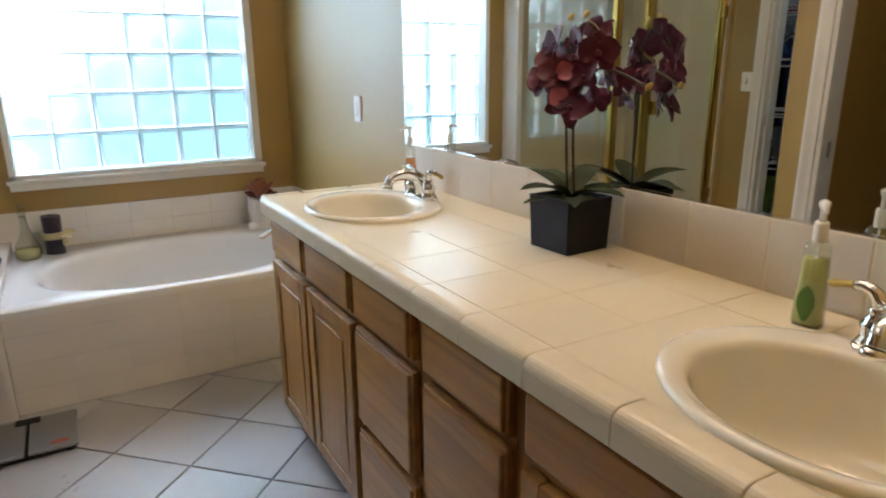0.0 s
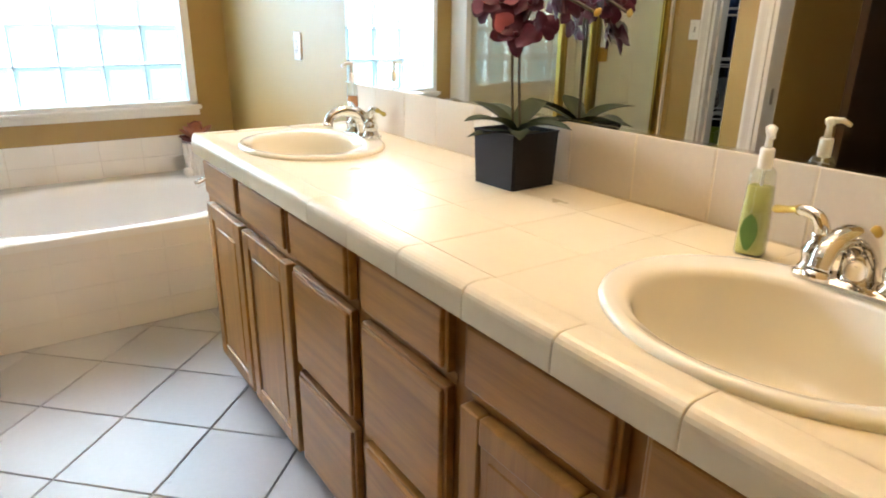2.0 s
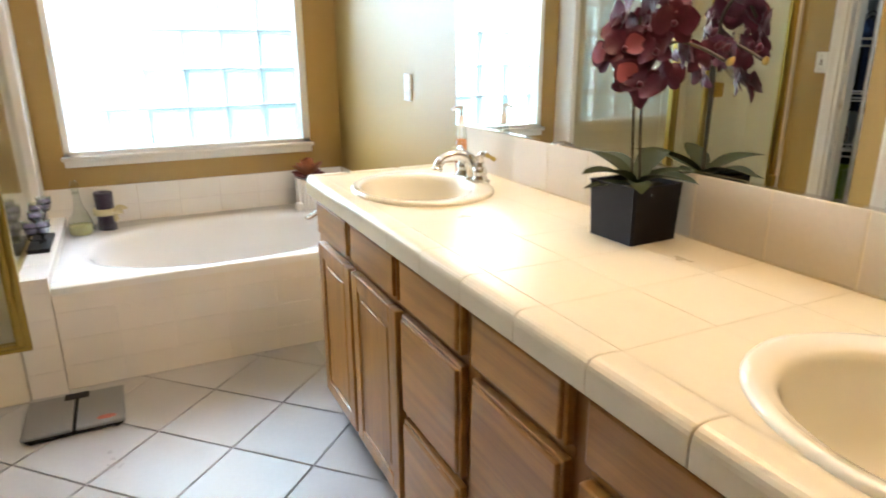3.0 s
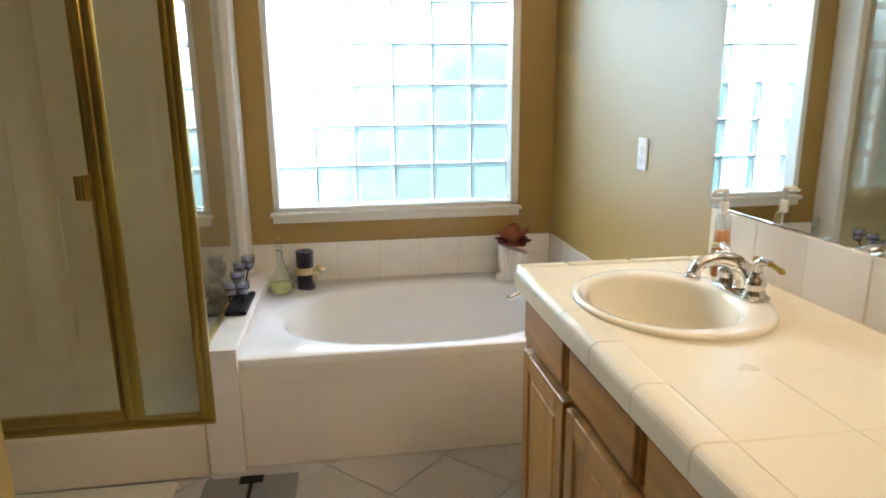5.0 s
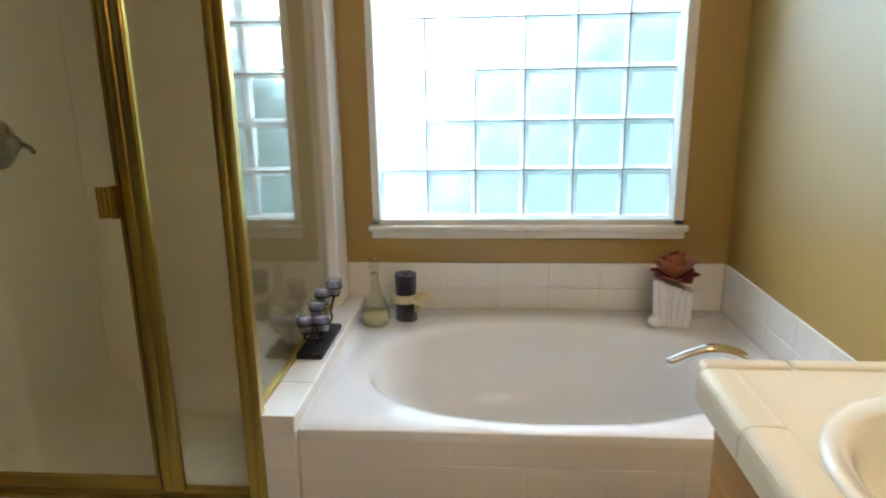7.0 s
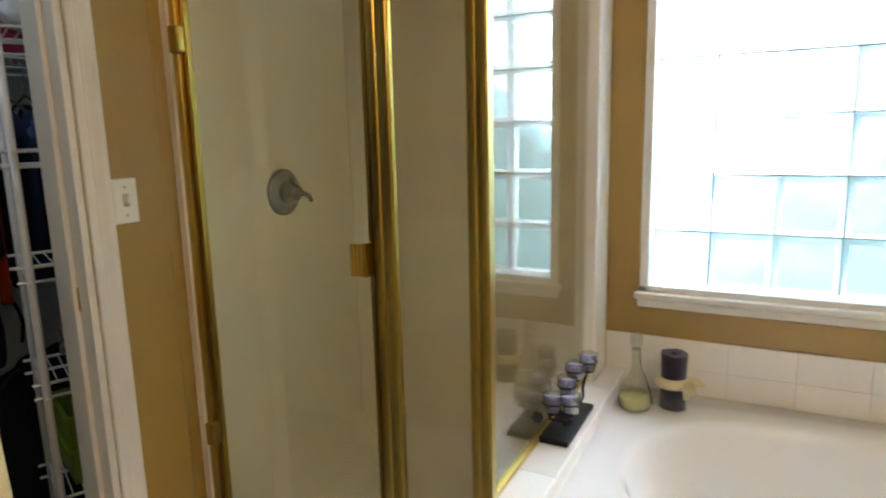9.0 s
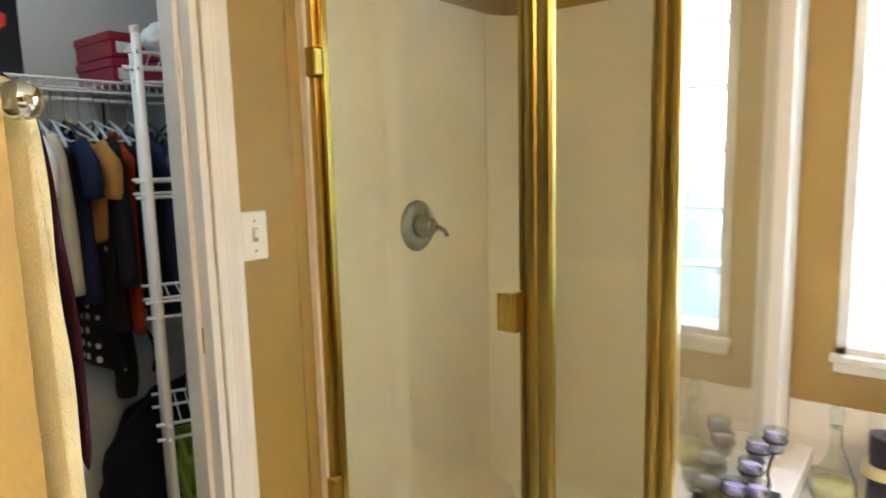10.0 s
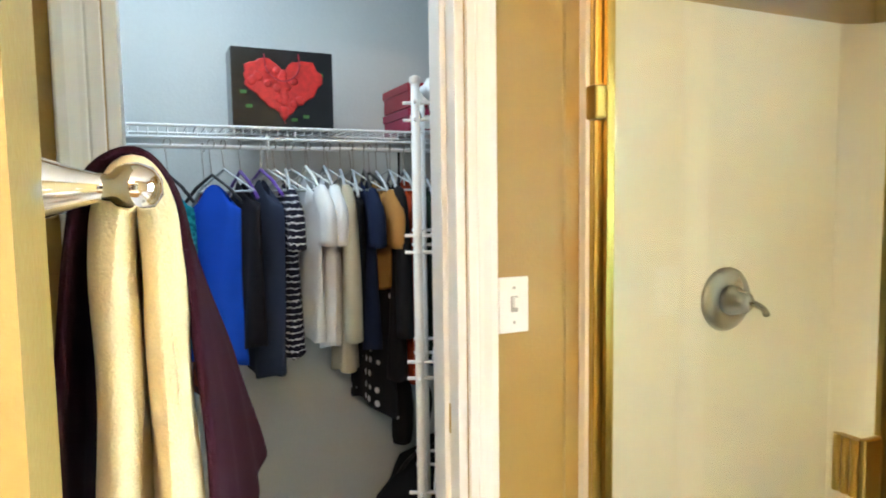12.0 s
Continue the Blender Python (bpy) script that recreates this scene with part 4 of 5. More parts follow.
def orchid():
    o = thing("potted_orchid", "dark burgundy orchid in a square black pot on the counter", "potted plant", at=(1.112, 1.148, CT), turn=3)
    s = 0.071
    bm = bmesh.new()
    ring = lambda a, z: [bm.verts.new((sx * a, sy * a, z)) for sx, sy in ((-1, -1), (1, -1), (1, 1), (-1, 1))]
    loops = [ring(s * 0.93, 0), ring(s * 0.94, 0.002), ring(s, 0.124), ring(s, 0.128), ring(s - 0.006, 0.128), ring(s - 0.007, 0.108)]
    for a, b in zip(loops, loops[1:]):
        for i in range(4):
            bm.faces.new((a[i], a[(i + 1) % 4], b[(i + 1) % 4], b[i]))
    bm.faces.new(list(reversed(loops[0])))
    es = [e for e in bm.edges if abs(e.verts[0].co.z - e.verts[1].co.z) > 0.05]
    bmesh.ops.bevel(bm, geom=es, offset=0.004, segments=2, affect="EDGES")
    part("pot", bm, BLACK, o)
    bm = bmesh.new()
    bmesh.ops.create_grid(bm, x_segments=14, y_segments=14, size=s - 0.006)
    for v in bm.verts:
        v.co.z = 0.116 + 0.008 * noise.noise(v.co * 60)
    part("moss", bm, SOIL, o)
    rnd = random.Random(4)
    for ang, ln, wd, tilt, curl in ((95, 0.135, 0.050, 38, 0.75), (140, 0.10, 0.040, 22, 0.6), (-70, 0.145, 0.055, 42, 0.6), (-115, 0.12, 0.050, 30, 0.7), (20, 0.11, 0.045, 45, 0.5), (185, 0.12, 0.05, 35, 0.8), (-20, 0.16, 0.045, 30, 0.5), (70, 0.10, 0.035, 8, 0.3)):
        part("leaf", petal(ln * 1.2, wd * 1.15, curl * 0.6, 0.35, 9, 5), LEAF, o, smooth=True).matrix_basis = pose(0, 0, 0.118, tilt, 0, ang)
    stems = [[(0, 0.01, 0.11), (-0.006, 0.014, 0.22), (-0.010, 0.016, 0.32), (-0.012, 0.02, 0.40), (-0.010, 0.01, 0.48), (-0.006, -0.04, 0.52), (0.0, -0.09, 0.47)],
             [(0.010, -0.004, 0.11), (0.006, 0.004, 0.22), (0.006, 0.006, 0.30), (0.016, 0.0, 0.37), (0.03, -0.04, 0.42), (0.04, -0.10, 0.41), (0.045, -0.16, 0.385)]]
    for st in stems:
        part("stem", tube(smooth_line(st, 5), 0.0036, 6), STEM, o, smooth=True)
    spots = [(-0.030, 0.035, 0.475), (-0.030, -0.035, 0.478), (-0.020, -0.085, 0.455), (-0.040, 0.062, 0.395), (-0.050, 0.012, 0.405), (-0.045, -0.012, 0.345), (-0.030, -0.060, 0.40), (-0.05, -0.040, 0.335), (-0.035, 0.04, 0.435),
             (0.045, -0.045, 0.40), (0.050, -0.015, 0.35), (0.055, -0.085, 0.39), (0.02, 0.03, 0.45), (0.0, -0.06, 0.49)]
    for i, (x, y, z) in enumerate(spots):
        back = x > 0.03
        f = part("flower", bloom(rnd, 0.046 if not back else 0.038), PETAL, o, smooth=True)
        f.matrix_basis = pose(x, y, z, 75 + rnd.uniform(-22, 22), rnd.uniform(-30, 30), (90 if back else -80) + rnd.uniform(-40, 40))
        # a few flowers get a petal with the light painted in as pink
        if i in (3, 5, 4, 9):
            bm = bmesh.new()
            join(bm, petal(0.042, 0.046, 0.35, 0.3), pose(0, 0, 0.007, 24, 0, 68 if i % 2 else -68))
            part("lit_petal", bm, PETAL_LIT, f, "petal coloured pink for its lit underside", smooth=True)
        part("lip", lathe([(0.002, 0), (0.007, 0.003), (0.007, 0.009), (0.002, 0.014)], segs=8), YELLOW if i in (3, 8) else PETAL, f, smooth=True)
    for x, y, z in ((-0.02, 0.012, 0.525), (-0.015, -0.03, 0.528), (0.045, -0.165, 0.375), (0.05, -0.13, 0.405), (0.05, -0.15, 0.40), (0.05, -0.115, 0.43)):
        part("bud", lathe([(0.001, 0), (0.006, 0.005), (0.007, 0.011), (0.004, 0.018), (0.001, 0.021)], m=pose(x, y, z, 30, 20, 0), segs=10), YELLOW if y > -0.1 or y < -0.16 else PETAL, o, smooth=True)
    return o


def bloom(rnd, r):
    """Moth orchid flower: three narrow sepals behind two broad round petals."""
    bm = bmesh.new()
    for a in (0, 128, 232):
        join(bm, petal(r, r * 0.72, 0.22, 0.3, wave=0.03), pose(0, 0, -0.002, 10 + rnd.uniform(-8, 10), 0, a + rnd.uniform(-8, 8)))
    for a in (68, -68):
        join(bm, petal(r * 1.05, r * 1.22, 0.25, 0.22, wave=0.05), pose(0, 0, 0.002, 20 + rnd.uniform(-8, 14), 0, a + rnd.uniform(-8, 8)))
    return bm


orchid()


def soap(name, label, at, liquid, band, w, h, fill, turn):
    """A clear, tapering square pump bottle, part full."""
    s = thing(name, label, "soap bottle", at=(*at, CT), turn=turn)
    prof = [(w * 0.98, 0.0), (w, 0.004), (w * 0.93, h * 0.45), (w * 0.80, h * 0.88), (w * 0.70, h * 0.96), (w * 0.40, h)]

    def squarish(profile):
        bm = bmesh.new()
        n = 24
        rings = []
        for r, z in profile:
            ring = []
            for i in range(n):
                a = 2 * math.pi * i / n
                c, q = math.cos(a), math.sin(a)
                k = 1 / (abs(c) ** 4 + abs(q) ** 4) ** 0.25
                ring.append(bm.verts.new((r * k * c, r * k * q, z)))
            rings.append(ring)
        for a, b in zip(rings, rings[1:]):
            for i in range(n):
                bm.faces.new((a[i], a[(i + 1) % n], b[(i + 1) % n], b[i]))
        bm.faces.new(list(reversed(rings[0])))
        bm.faces.new(rings[-1])
        return bm

    g = part("bottle", squarish(prof), CLEAR_THICK, s, smooth=True)
    g.visible_shadow = False
    part("liquid", squarish([(r * 0.9, z + 0.002) for r, z in prof if z < fill * h] + [(w * 0.76, fill * h)]), liquid, s, smooth=True)
    bm = bmesh.new()
    join(bm, petal(h * 0.42, w * 1.15, 0.0, 0.0), pose(-w * 1.0, 0, h * 0.07, 90, 0, -90))
    part("printed_label", bm, band, s)
    part("collar", lathe([(w * 0.46, h - 0.004), (w * 0.48, h), (w * 0.48, h + 0.026), (w * 0.42, h + 0.030)], segs=20), PLATE, s, smooth=True)
    bm = bmesh.new()
    add_lathe(bm, [(0.006, h + 0.028), (0.005, h + 0.05), (0.008, h + 0.054), (0.009, h + 0.062), (0.004, h + 0.066)], segs=14)
    add_tube(bm, [(0, 0, h + 0.060), (-0.02, -0.008, h + 0.060), (-0.034, -0.014, h + 0.052)], [0.006, 0.005, 0.004], 8)
    part("pump", bm, PLATE, s, "white pump head", smooth=True)
    part("dip_tube", tube([(0, 0, h), (0.006, 0.004, 0.01)], 0.002, 6), PLATE, s)
    return s


soap("soap_dispenser", "clear pump bottle of pale green hand soap", (1.124, 0.552), LIQUID_GREEN, LABEL_GREEN, 0.0235, 0.148, 0.78, 12)
soap("soap_bottle", "clear pump bottle of amber soap with brown label", (1.135, 2.03), LIQUID_AMBER, LABEL_BROWN, 0.022, 0.165, 0.72, -20)

# ---- things round the tub ----
PURPLE_WAX = material("lilac_wax", (0.30, 0.24, 0.42), 0.5, vary=0.1)
PURPLE_TOWEL = material("plum_terry", (0.018, 0.007, 0.026), 0.95, vary=0.25, scale=20, fine=0.25, fine_scale=500, bump=1.0, bump_scale=600, sheen=0.4)
IRON = material("dark_iron", (0.02, 0.018, 0.018), 0.45, metal=0.6, vary=0.2)
RIBBON = material("cream_ribbon", (0.62, 0.52, 0.28), 0.4, vary=0.1)
OIL = material("pale_oil", (0.52, 0.47, 0.22), 0.15, vary=0.1)
SHELL = material("white_plaster", (0.78, 0.76, 0.74), 0.5, vary=0.05, bump=0.3)
ROSETTE = material("rust_petal", (0.36, 0.12, 0.055), 0.5, vary=0.35, scale=25)
ROSETTE_DARK = material("wine_petal", (0.17, 0.03, 0.022), 0.5, vary=0.3, scale=25)


def candle_holder():
    c = thing("candle_holder", "dark iron votive stand with three lilac candles on a black base", "candle holder", at=(-0.283, 3.187, 0.472))
    part("base", box(-0.042, 0.042, -0.14, 0.14, 0, 0.018, 0.003), BLACK, c)
    cups = [(-0.020, -0.080, 0.070), (-0.004, 0.005, 0.092), (-0.006, 0.090, 0.110), (0.020, 0.150, 0.122), (0.022, -0.050, 0.064)]
    for x, y, z in cups:
        part("arm", tube(smooth_line([(0, y * 0.5, 0.018), (x * 0.3 + 0.015, y * 0.6, z * 0.45), (x - 0.01, y * 0.85, z * 0.6), (x, y, z)], 5), 0.004, 8), IRON, c, smooth=True)
        cup = part("cup", lathe([(0.018, z), (0.023, z + 0.002), (0.030, z + 0.056), (0.0285, z + 0.056), (0.022, z + 0.004)], at=(x, y, 0), segs=20), CLEAR_THICK, c, "clear glass votive cup", smooth=True)
        cup.visible_shadow = False
        part("candle", lathe([(0.0215, z + 0.005), (0.0265, z + 0.042), (0.004, z + 0.044)], at=(x, y, 0), segs=20), PURPLE_WAX, cup, "lilac wax candle", smooth=True)
        bm = bmesh.new()
        add_tube(bm, [(x + 0.0285 * math.cos(a * math.pi / 8), y + 0.0285 * math.sin(a * math.pi / 8), z + 0.030) for a in range(17)], 0.0025, 6)
        add_lathe(bm, [(0.017, z - 0.004), (0.017, z + 0.001)], at=(x, y, 0), segs=12)
        for q in range(3):
            a = q * 2.094
            add_tube(bm, [(x + 0.016 * math.cos(a), y + 0.016 * math.sin(a), z - 0.002), (x + 0.0255 * math.cos(a), y + 0.0255 * math.sin(a), z + 0.03)], 0.002, 5)
        part("cup_ring", bm, IRON, cup)
    return c


candle_holder()

flask = thing("glass_decanter", "round clear glass bottle with stopper, partly full of pale oil", "bottle", at=(-0.149, 3.505, TZ + 0.002))
g = part("glass", lathe([(0.045, 0), (0.052, 0.006), (0.056, 0.035), (0.05, 0.07), (0.028, 0.105), (0.015, 0.135), (0.012, 0.19), (0.017, 0.20), (0.017, 0.205)], segs=28), CLEAR_THICK, flask, smooth=True)
g.visible_shadow = False
part("oil", lathe([(0.042, 0.004), (0.050, 0.010), (0.052, 0.035), (0.050, 0.05)], segs=28), OIL, flask, smooth=True)
g = part("stopper", lathe([(0.010, 0.20), (0.012, 0.21), (0.020, 0.222), (0.021, 0.245), (0.014, 0.258), (0.004, 0.262)], segs=20), CLEAR_THICK, flask, smooth=True)
g.visible_shadow = False
part("cord", tube(smooth_line([(0.013, -0.004, 0.2), (0.018, -0.006, 0.15), (0.035, -0.01, 0.11), (0.052, -0.01, 0.06), (0.057, 0, 0.02)], 4), 0.0016, 6), STEM, flask)


def spiral_roll(bm, z0, z1, r, turns=3.2):
    """Rolled cloth: an outer wall with a spiral end."""
    n = int(turns * 20)
    pts = []
    for i in range(n + 1):
        a = 2 * math.pi * turns * i / n
        rr = r * (0.25 + 0.75 * i / n)
        pts.append((rr * math.cos(a), rr * math.sin(a)))
    low = [bm.verts.new((x, y, z0 + 0.002 * math.sin(i * 0.4))) for i, (x, y) in enumerate(pts)]
    mid = [bm.verts.new((x * 0.93, y * 0.93, (z0 + z1) / 2)) for x, y in pts]
    high = [bm.verts.new((x, y, z1 + 0.003 * math.sin(i * 0.3))) for i, (x, y) in enumerate(pts)]
    for a, b in ((low, mid), (mid, high)):
        for i in range(n):
            bm.faces.new((a[i], a[i + 1], b[i + 1], b[i]))


roll = thing("rolled_towel", "rolled dark plum hand towel tied with a cream ribbon", "towel", at=(-0.040, 3.565, TZ + 0.002), turn=20)
bm = bmesh.new()
spiral_roll(bm, 0, 0.185, 0.048)
r = part("roll", bm, PURPLE_TOWEL, roll, smooth=True)
sol = r.modifiers.new("thickness", "SOLIDIFY")
sol.thickness = 0.007
bm = bmesh.new()
add_lathe(bm, [(0.0525, 0.075), (0.0535, 0.078), (0.0535, 0.102), (0.0525, 0.105)], segs=24)
part("ribbon", bm, RIBBON, roll, smooth=True)
bm = bmesh.new()
for a, tl in ((200, 20), (255, 35), (310, -10), (285, -60)):
    join(bm, petal(0.065, 0.045, 0.4, 0.6), pose(0.02, -0.054, 0.09, tl, 30, a))
part("bow", bm, RIBBON, roll, "cream satin bow", smooth=True)

planter = thing("shell_planter", "white scalloped planter with a rust-red artificial succulent", "planter", at=(0.975, 3.545, TZ + 0.002), turn=-12)
bm = bmesh.new()
n = 18
front, back = [], []
for i in range(n + 1):
    t = i / n
    x = -0.072 + 0.144 * t
    top_z = 0.175 - 0.045 * t + 0.006 * abs(math.sin(t * math.pi * 7))
    front.append((x, -0.035 - 0.006 * abs(math.sin(t * math.pi * 6)), top_z))
    back.append((x, 0.035, top_z))
vf = [bm.verts.new(p) for p in front]
vb = [bm.verts.new(p) for p in back]
lf = [bm.verts.new((x * 0.88, y, 0)) for x, y, z in front]
lb = [bm.verts.new((x * 0.88, y, 0)) for x, y, z in back]
for i in range(n):
    bm.faces.new((lf[i], lf[i + 1], vf[i + 1], vf[i]))
    bm.faces.new((lb[i + 1], lb[i], vb[i], vb[i + 1]))
    bm.faces.new((vf[i], vf[i + 1], vb[i + 1], vb[i]))
    bm.faces.new((lf[i + 1], lf[i], lb[i], lb[i + 1]))
bm.faces.new((lf[0], vf[0], vb[0], lb[0]))
bm.faces.new((vf[-1], lf[-1], lb[-1], vb[-1]))
add_lathe(bm, [(0.004, 0), (0.024, 0.002), (0.026, 0.014), (0.018, 0.026), (0.004, 0.03)], m=pose(-0.06, -0.045, 0.025, 90, 0, 0), segs=16)
part("pot", bm, SHELL, planter)
rnd = random.Random(9)
for ring_n, (cnt, ln, tilt, z, mat) in enumerate(((8, 0.100, 8, 0.165, ROSETTE_DARK), (9, 0.115, 34, 0.175, ROSETTE), (7, 0.105, 58, 0.185, ROSETTE), (5, 0.08, 78, 0.20, ROSETTE_DARK))):
    for k in range(cnt):
        part("leaf", petal(ln * rnd.uniform(0.85, 1.1), 0.066, -0.15, 0.5), mat, planter, smooth=True).matrix_basis = pose(0.0, 0.0, z, tilt + rnd.uniform(-8, 8), 0, 360 * k / cnt + 20 * ring_n + rnd.uniform(-10, 10))

# ---- on the floor ----
STEEL = material("brushed_grey", (0.25, 0.255, 0.26), 0.35, metal=0.4, vary=0.08)
MATW = material("white_terry", (0.70, 0.66, 0.56), 0.95, vary=0.08, fine=0.2, fine_scale=300, bump=1.0, bump_scale=260)
scale = thing("bathroom_scale", "grey glass-topped bathroom scale standing against the ledge", "scale", at=(-0.19, 2.475, 0))
part("platform", box(-0.158, -0.006, -0.135, 0.135, 0.018, 0.032, 0.006), STEEL, scale)
part("platform", box(0.006, 0.158, -0.135, 0.135, 0.018, 0.032, 0.006), STEEL, scale)
part("chassis", box(-0.150, 0.150, -0.125, 0.125, 0.006, 0.018, 0.004), BLACK, scale)
part("display", box(-0.040, 0.040, 0.085, 0.130, 0.0325, 0.036, 0.002), BLACK, scale, "black display window")
part("badge", lathe([(0.024, 0.032), (0.022, 0.0335), (0.004, 0.0338)], at=(0.10, -0.095, 0), sx=1.3, sy=0.6, segs=20), material("red_badge", (0.42, 0.10, 0.07), 0.4), scale, "small red oval badge")
for x in (-0.13, 0.13):
    for y in (-0.11, 0.11):
        part("foot", lathe([(0.012, 0), (0.013, 0.008)], at=(x, y, 0), segs=12), BLACK, scale)

mat = thing("bath_mat", "folded white terry bath mat before the shower", "bath mat", at=(-0.76, 2.43, 0))
bm = bmesh.new()
bmesh.ops.create_grid(bm, x_segments=48, y_segments=40, size=1)
for v in bm.verts:
    x, y = v.co.x * 0.31, v.co.y * 0.225
    edge = min(1, (1 - max(abs(v.co.x), abs(v.co.y))) * 14)
    v.co = (x, y, 0.002 + 0.016 * edge ** 0.5 + 0.002 * noise.noise(Vector((x * 30, y * 30, 0))))
ring = [v for v in bm.verts if v.is_boundary]
bm.normal_update()
part("terry_top", bm, MATW, mat, smooth=True)
part("backing", box(-0.305, 0.305, -0.22, 0.22, 0.0005, 0.002), MATW, mat)

# ---- towel bar ----
CREAM_TERRY = material("cream_terry", (0.85, 0.70, 0.38), 0.95, vary=0.10, scale=9, fine=0.15, fine_scale=420, bump=1.0, bump_scale=380, sheen=0.2)
PLUM_TERRY = material("plum_bath_terry", (0.036, 0.009, 0.017), 0.95, spec=0.1, vary=0.25, scale=9, fine=0.3, fine_scale=420, bump=1.0, bump_scale=380)
BY, BZ = 1.833, 1.413
rail = thing("towel_bar", "polished nickel towel bar with turned posts on the recessed wall", "towel bar")
bm = tube([(-0.625, BY, BZ), (-1.14, BY, BZ)], 0.009, 14)
part("bar", bm, CHROME, rail, smooth=True)
for x in (-0.625, -1.14):
    prof = [(0.040, 0.0), (0.041, 0.008), (0.034, 0.013), (0.030, 0.018), (0.033, 0.024), (0.034, 0.036), (0.031, 0.052), (0.026, 0.060), (0.024, 0.063), (0.029, 0.068), (0.029, 0.075), (0.023, 0.079), (0.021, 0.088), (0.015, 0.104), (0.0105, 0.120), (0.0100, 0.128), (0.0145, 0.132), (0.0180, 0.140), (0.0185, 0.147), (0.0150, 0.157), (0.006, 0.163)]
    part("post", lathe(prof, m=pose(x, YT, BZ, -90, 0, 0), segs=28), CHROME, rail, smooth=True)


def draped(path, half, x0, x1, seed, swing=0.0):
    """A thick folded cloth hung over a rail that runs along x."""
    bm = bmesh.new()
    pts = smooth_line([(0, y, z) for y, z in path], 8)
    n = len(pts)
    nx = 26
    loops = []
    for k in range(nx + 1):
        t = k / nx
        x = x0 + (x1 - x0) * t
        end = min(1.0, min(t, 1 - t) * 12) ** 0.5
        h = half * (0.35 + 0.65 * end)
        loop_a, loop_b = [], []
        for i, p in enumerate(pts):
            a, b = pts[max(i - 1, 0)], pts[min(i + 1, n - 1)]
            d = (b - a).normalized()
            nrm = Vector((0, -d.z, d.y))
            low = max(0.0, (BZ - p.z) / 0.6)
            w = 0.006 * low * math.sin(x * 38 + seed + 1.5 * p.z) + 0.004 * noise.noise(Vector((x * 14, p.z * 9, seed)))
            hh = h * (0.6 if i in (0, n - 1) else 1.0)
            q = Vector((x + 0.006 * noise.noise(Vector((p.z * 8, seed, t * 3))), p.y, p.z)) + nrm * w
            if i > n / 2:
                q.y += swing * t * low
            loop_a.append(bm.verts.new(q + nrm * hh))
            loop_b.append(bm.verts.new(q - nrm * hh))
        loops.append(loop_a + list(reversed(loop_b)))
    for a, b in zip(loops, loops[1:]):
        m = len(a)
        for i in range(m):
            bm.faces.new((a[i], a[(i + 1) % m], b[(i + 1) % m], b[i]))
    bm.faces.new(list(reversed(loops[0])))
    bm.faces.new(loops[-1])
    bmesh.ops.recalc_face_normals(bm, faces=bm.faces)
    return bm


cream = thing("bath_towel", "thick cream terry bath towel folded over the bar", "towel", "towels on the bar")
part("cloth", draped([(1.812, 0.62), (1.813, 0.90), (1.814, 1.20), (1.814, 1.36), (1.819, 1.405), (1.833, BZ + 0.014), (1.847, 1.405), (1.851, 1.36), (1.853, 1.20), (1.854, 0.95), (1.855, 0.66)], 0.0175, -0.652, -1.02, 1.0), CREAM_TERRY, cream, smooth=True)
plum = thing("plum_towel", "dark plum terry towel hung over the cream towel", "towel", "towels on the bar")
part("cloth", draped([(1.750, 0.66), (1.755, 0.95), (1.765, 1.20), (1.785, 1.37), (1.800, 1.425), (1.832, BZ + 0.031), (1.856, 1.418), (1.868, 1.36), (1.875, 1.28), (1.882, 1.18), (1.883, 1.10), (1.880, 1.03)], 0.006, -0.668, -1.05, 3.0, 0.15), PLUM_TERRY, plum, smooth=True)

# ---- closet ----
WIRE = material("white_wire_coating", (0.80, 0.80, 0.79), 0.35, vary=0.02)
RZ, RX = 1.555, -2.03


def wire_shelf():
    s = thing("wire_closet_shelf", "white coated wire shelf with hanging rod along the closet wall", "shelf")
    y0, y1, z = 1.63, 3.19, 1.605
    for x, zz, r in ((-2.0, z + 0.004, 0.0045), (-2.0, z - 0.028, 0.004), (-2.31, z + 0.002, 0.004), (-2.15, z - 0.003, 0.004)):
        part("rail", tube([(x, y0, zz), (x, y1, zz)], r, 8), WIRE, s)
    part("hanging_rod", tube([(RX, y0, RZ), (RX, y1, RZ)], 0.006, 10), WIRE, s)
    n = 64
    wire = None
    for i in range(n):
        if wire is None:
            first = part("wire", tube([(-2.31, 0, z + 0.004), (-2.0, 0, z + 0.004), (-1.998, 0, z - 0.028)], 0.0018, 5), WIRE, s)
            wire, ob = first.data, first
        else:
            ob = new("wire", wire)
            ob.parent = s
        ob.location = (0, y0 + (y1 - y0) * (i + 0.5) / n, 0)
    for y in (1.66, 2.15, 2.85):
        part("brace", tube([(-2.005, y, z - 0.02), (-2.31, y, z - 0.30)], 0.006, 8), WIRE, s)
        part("rod_hook", tube([(-2.0, y, z - 0.028), (-2.0, y, RZ - 0.006), (RX, y, RZ - 0.007)], 0.003, 6), WIRE, s)
    return s


wire_shelf()


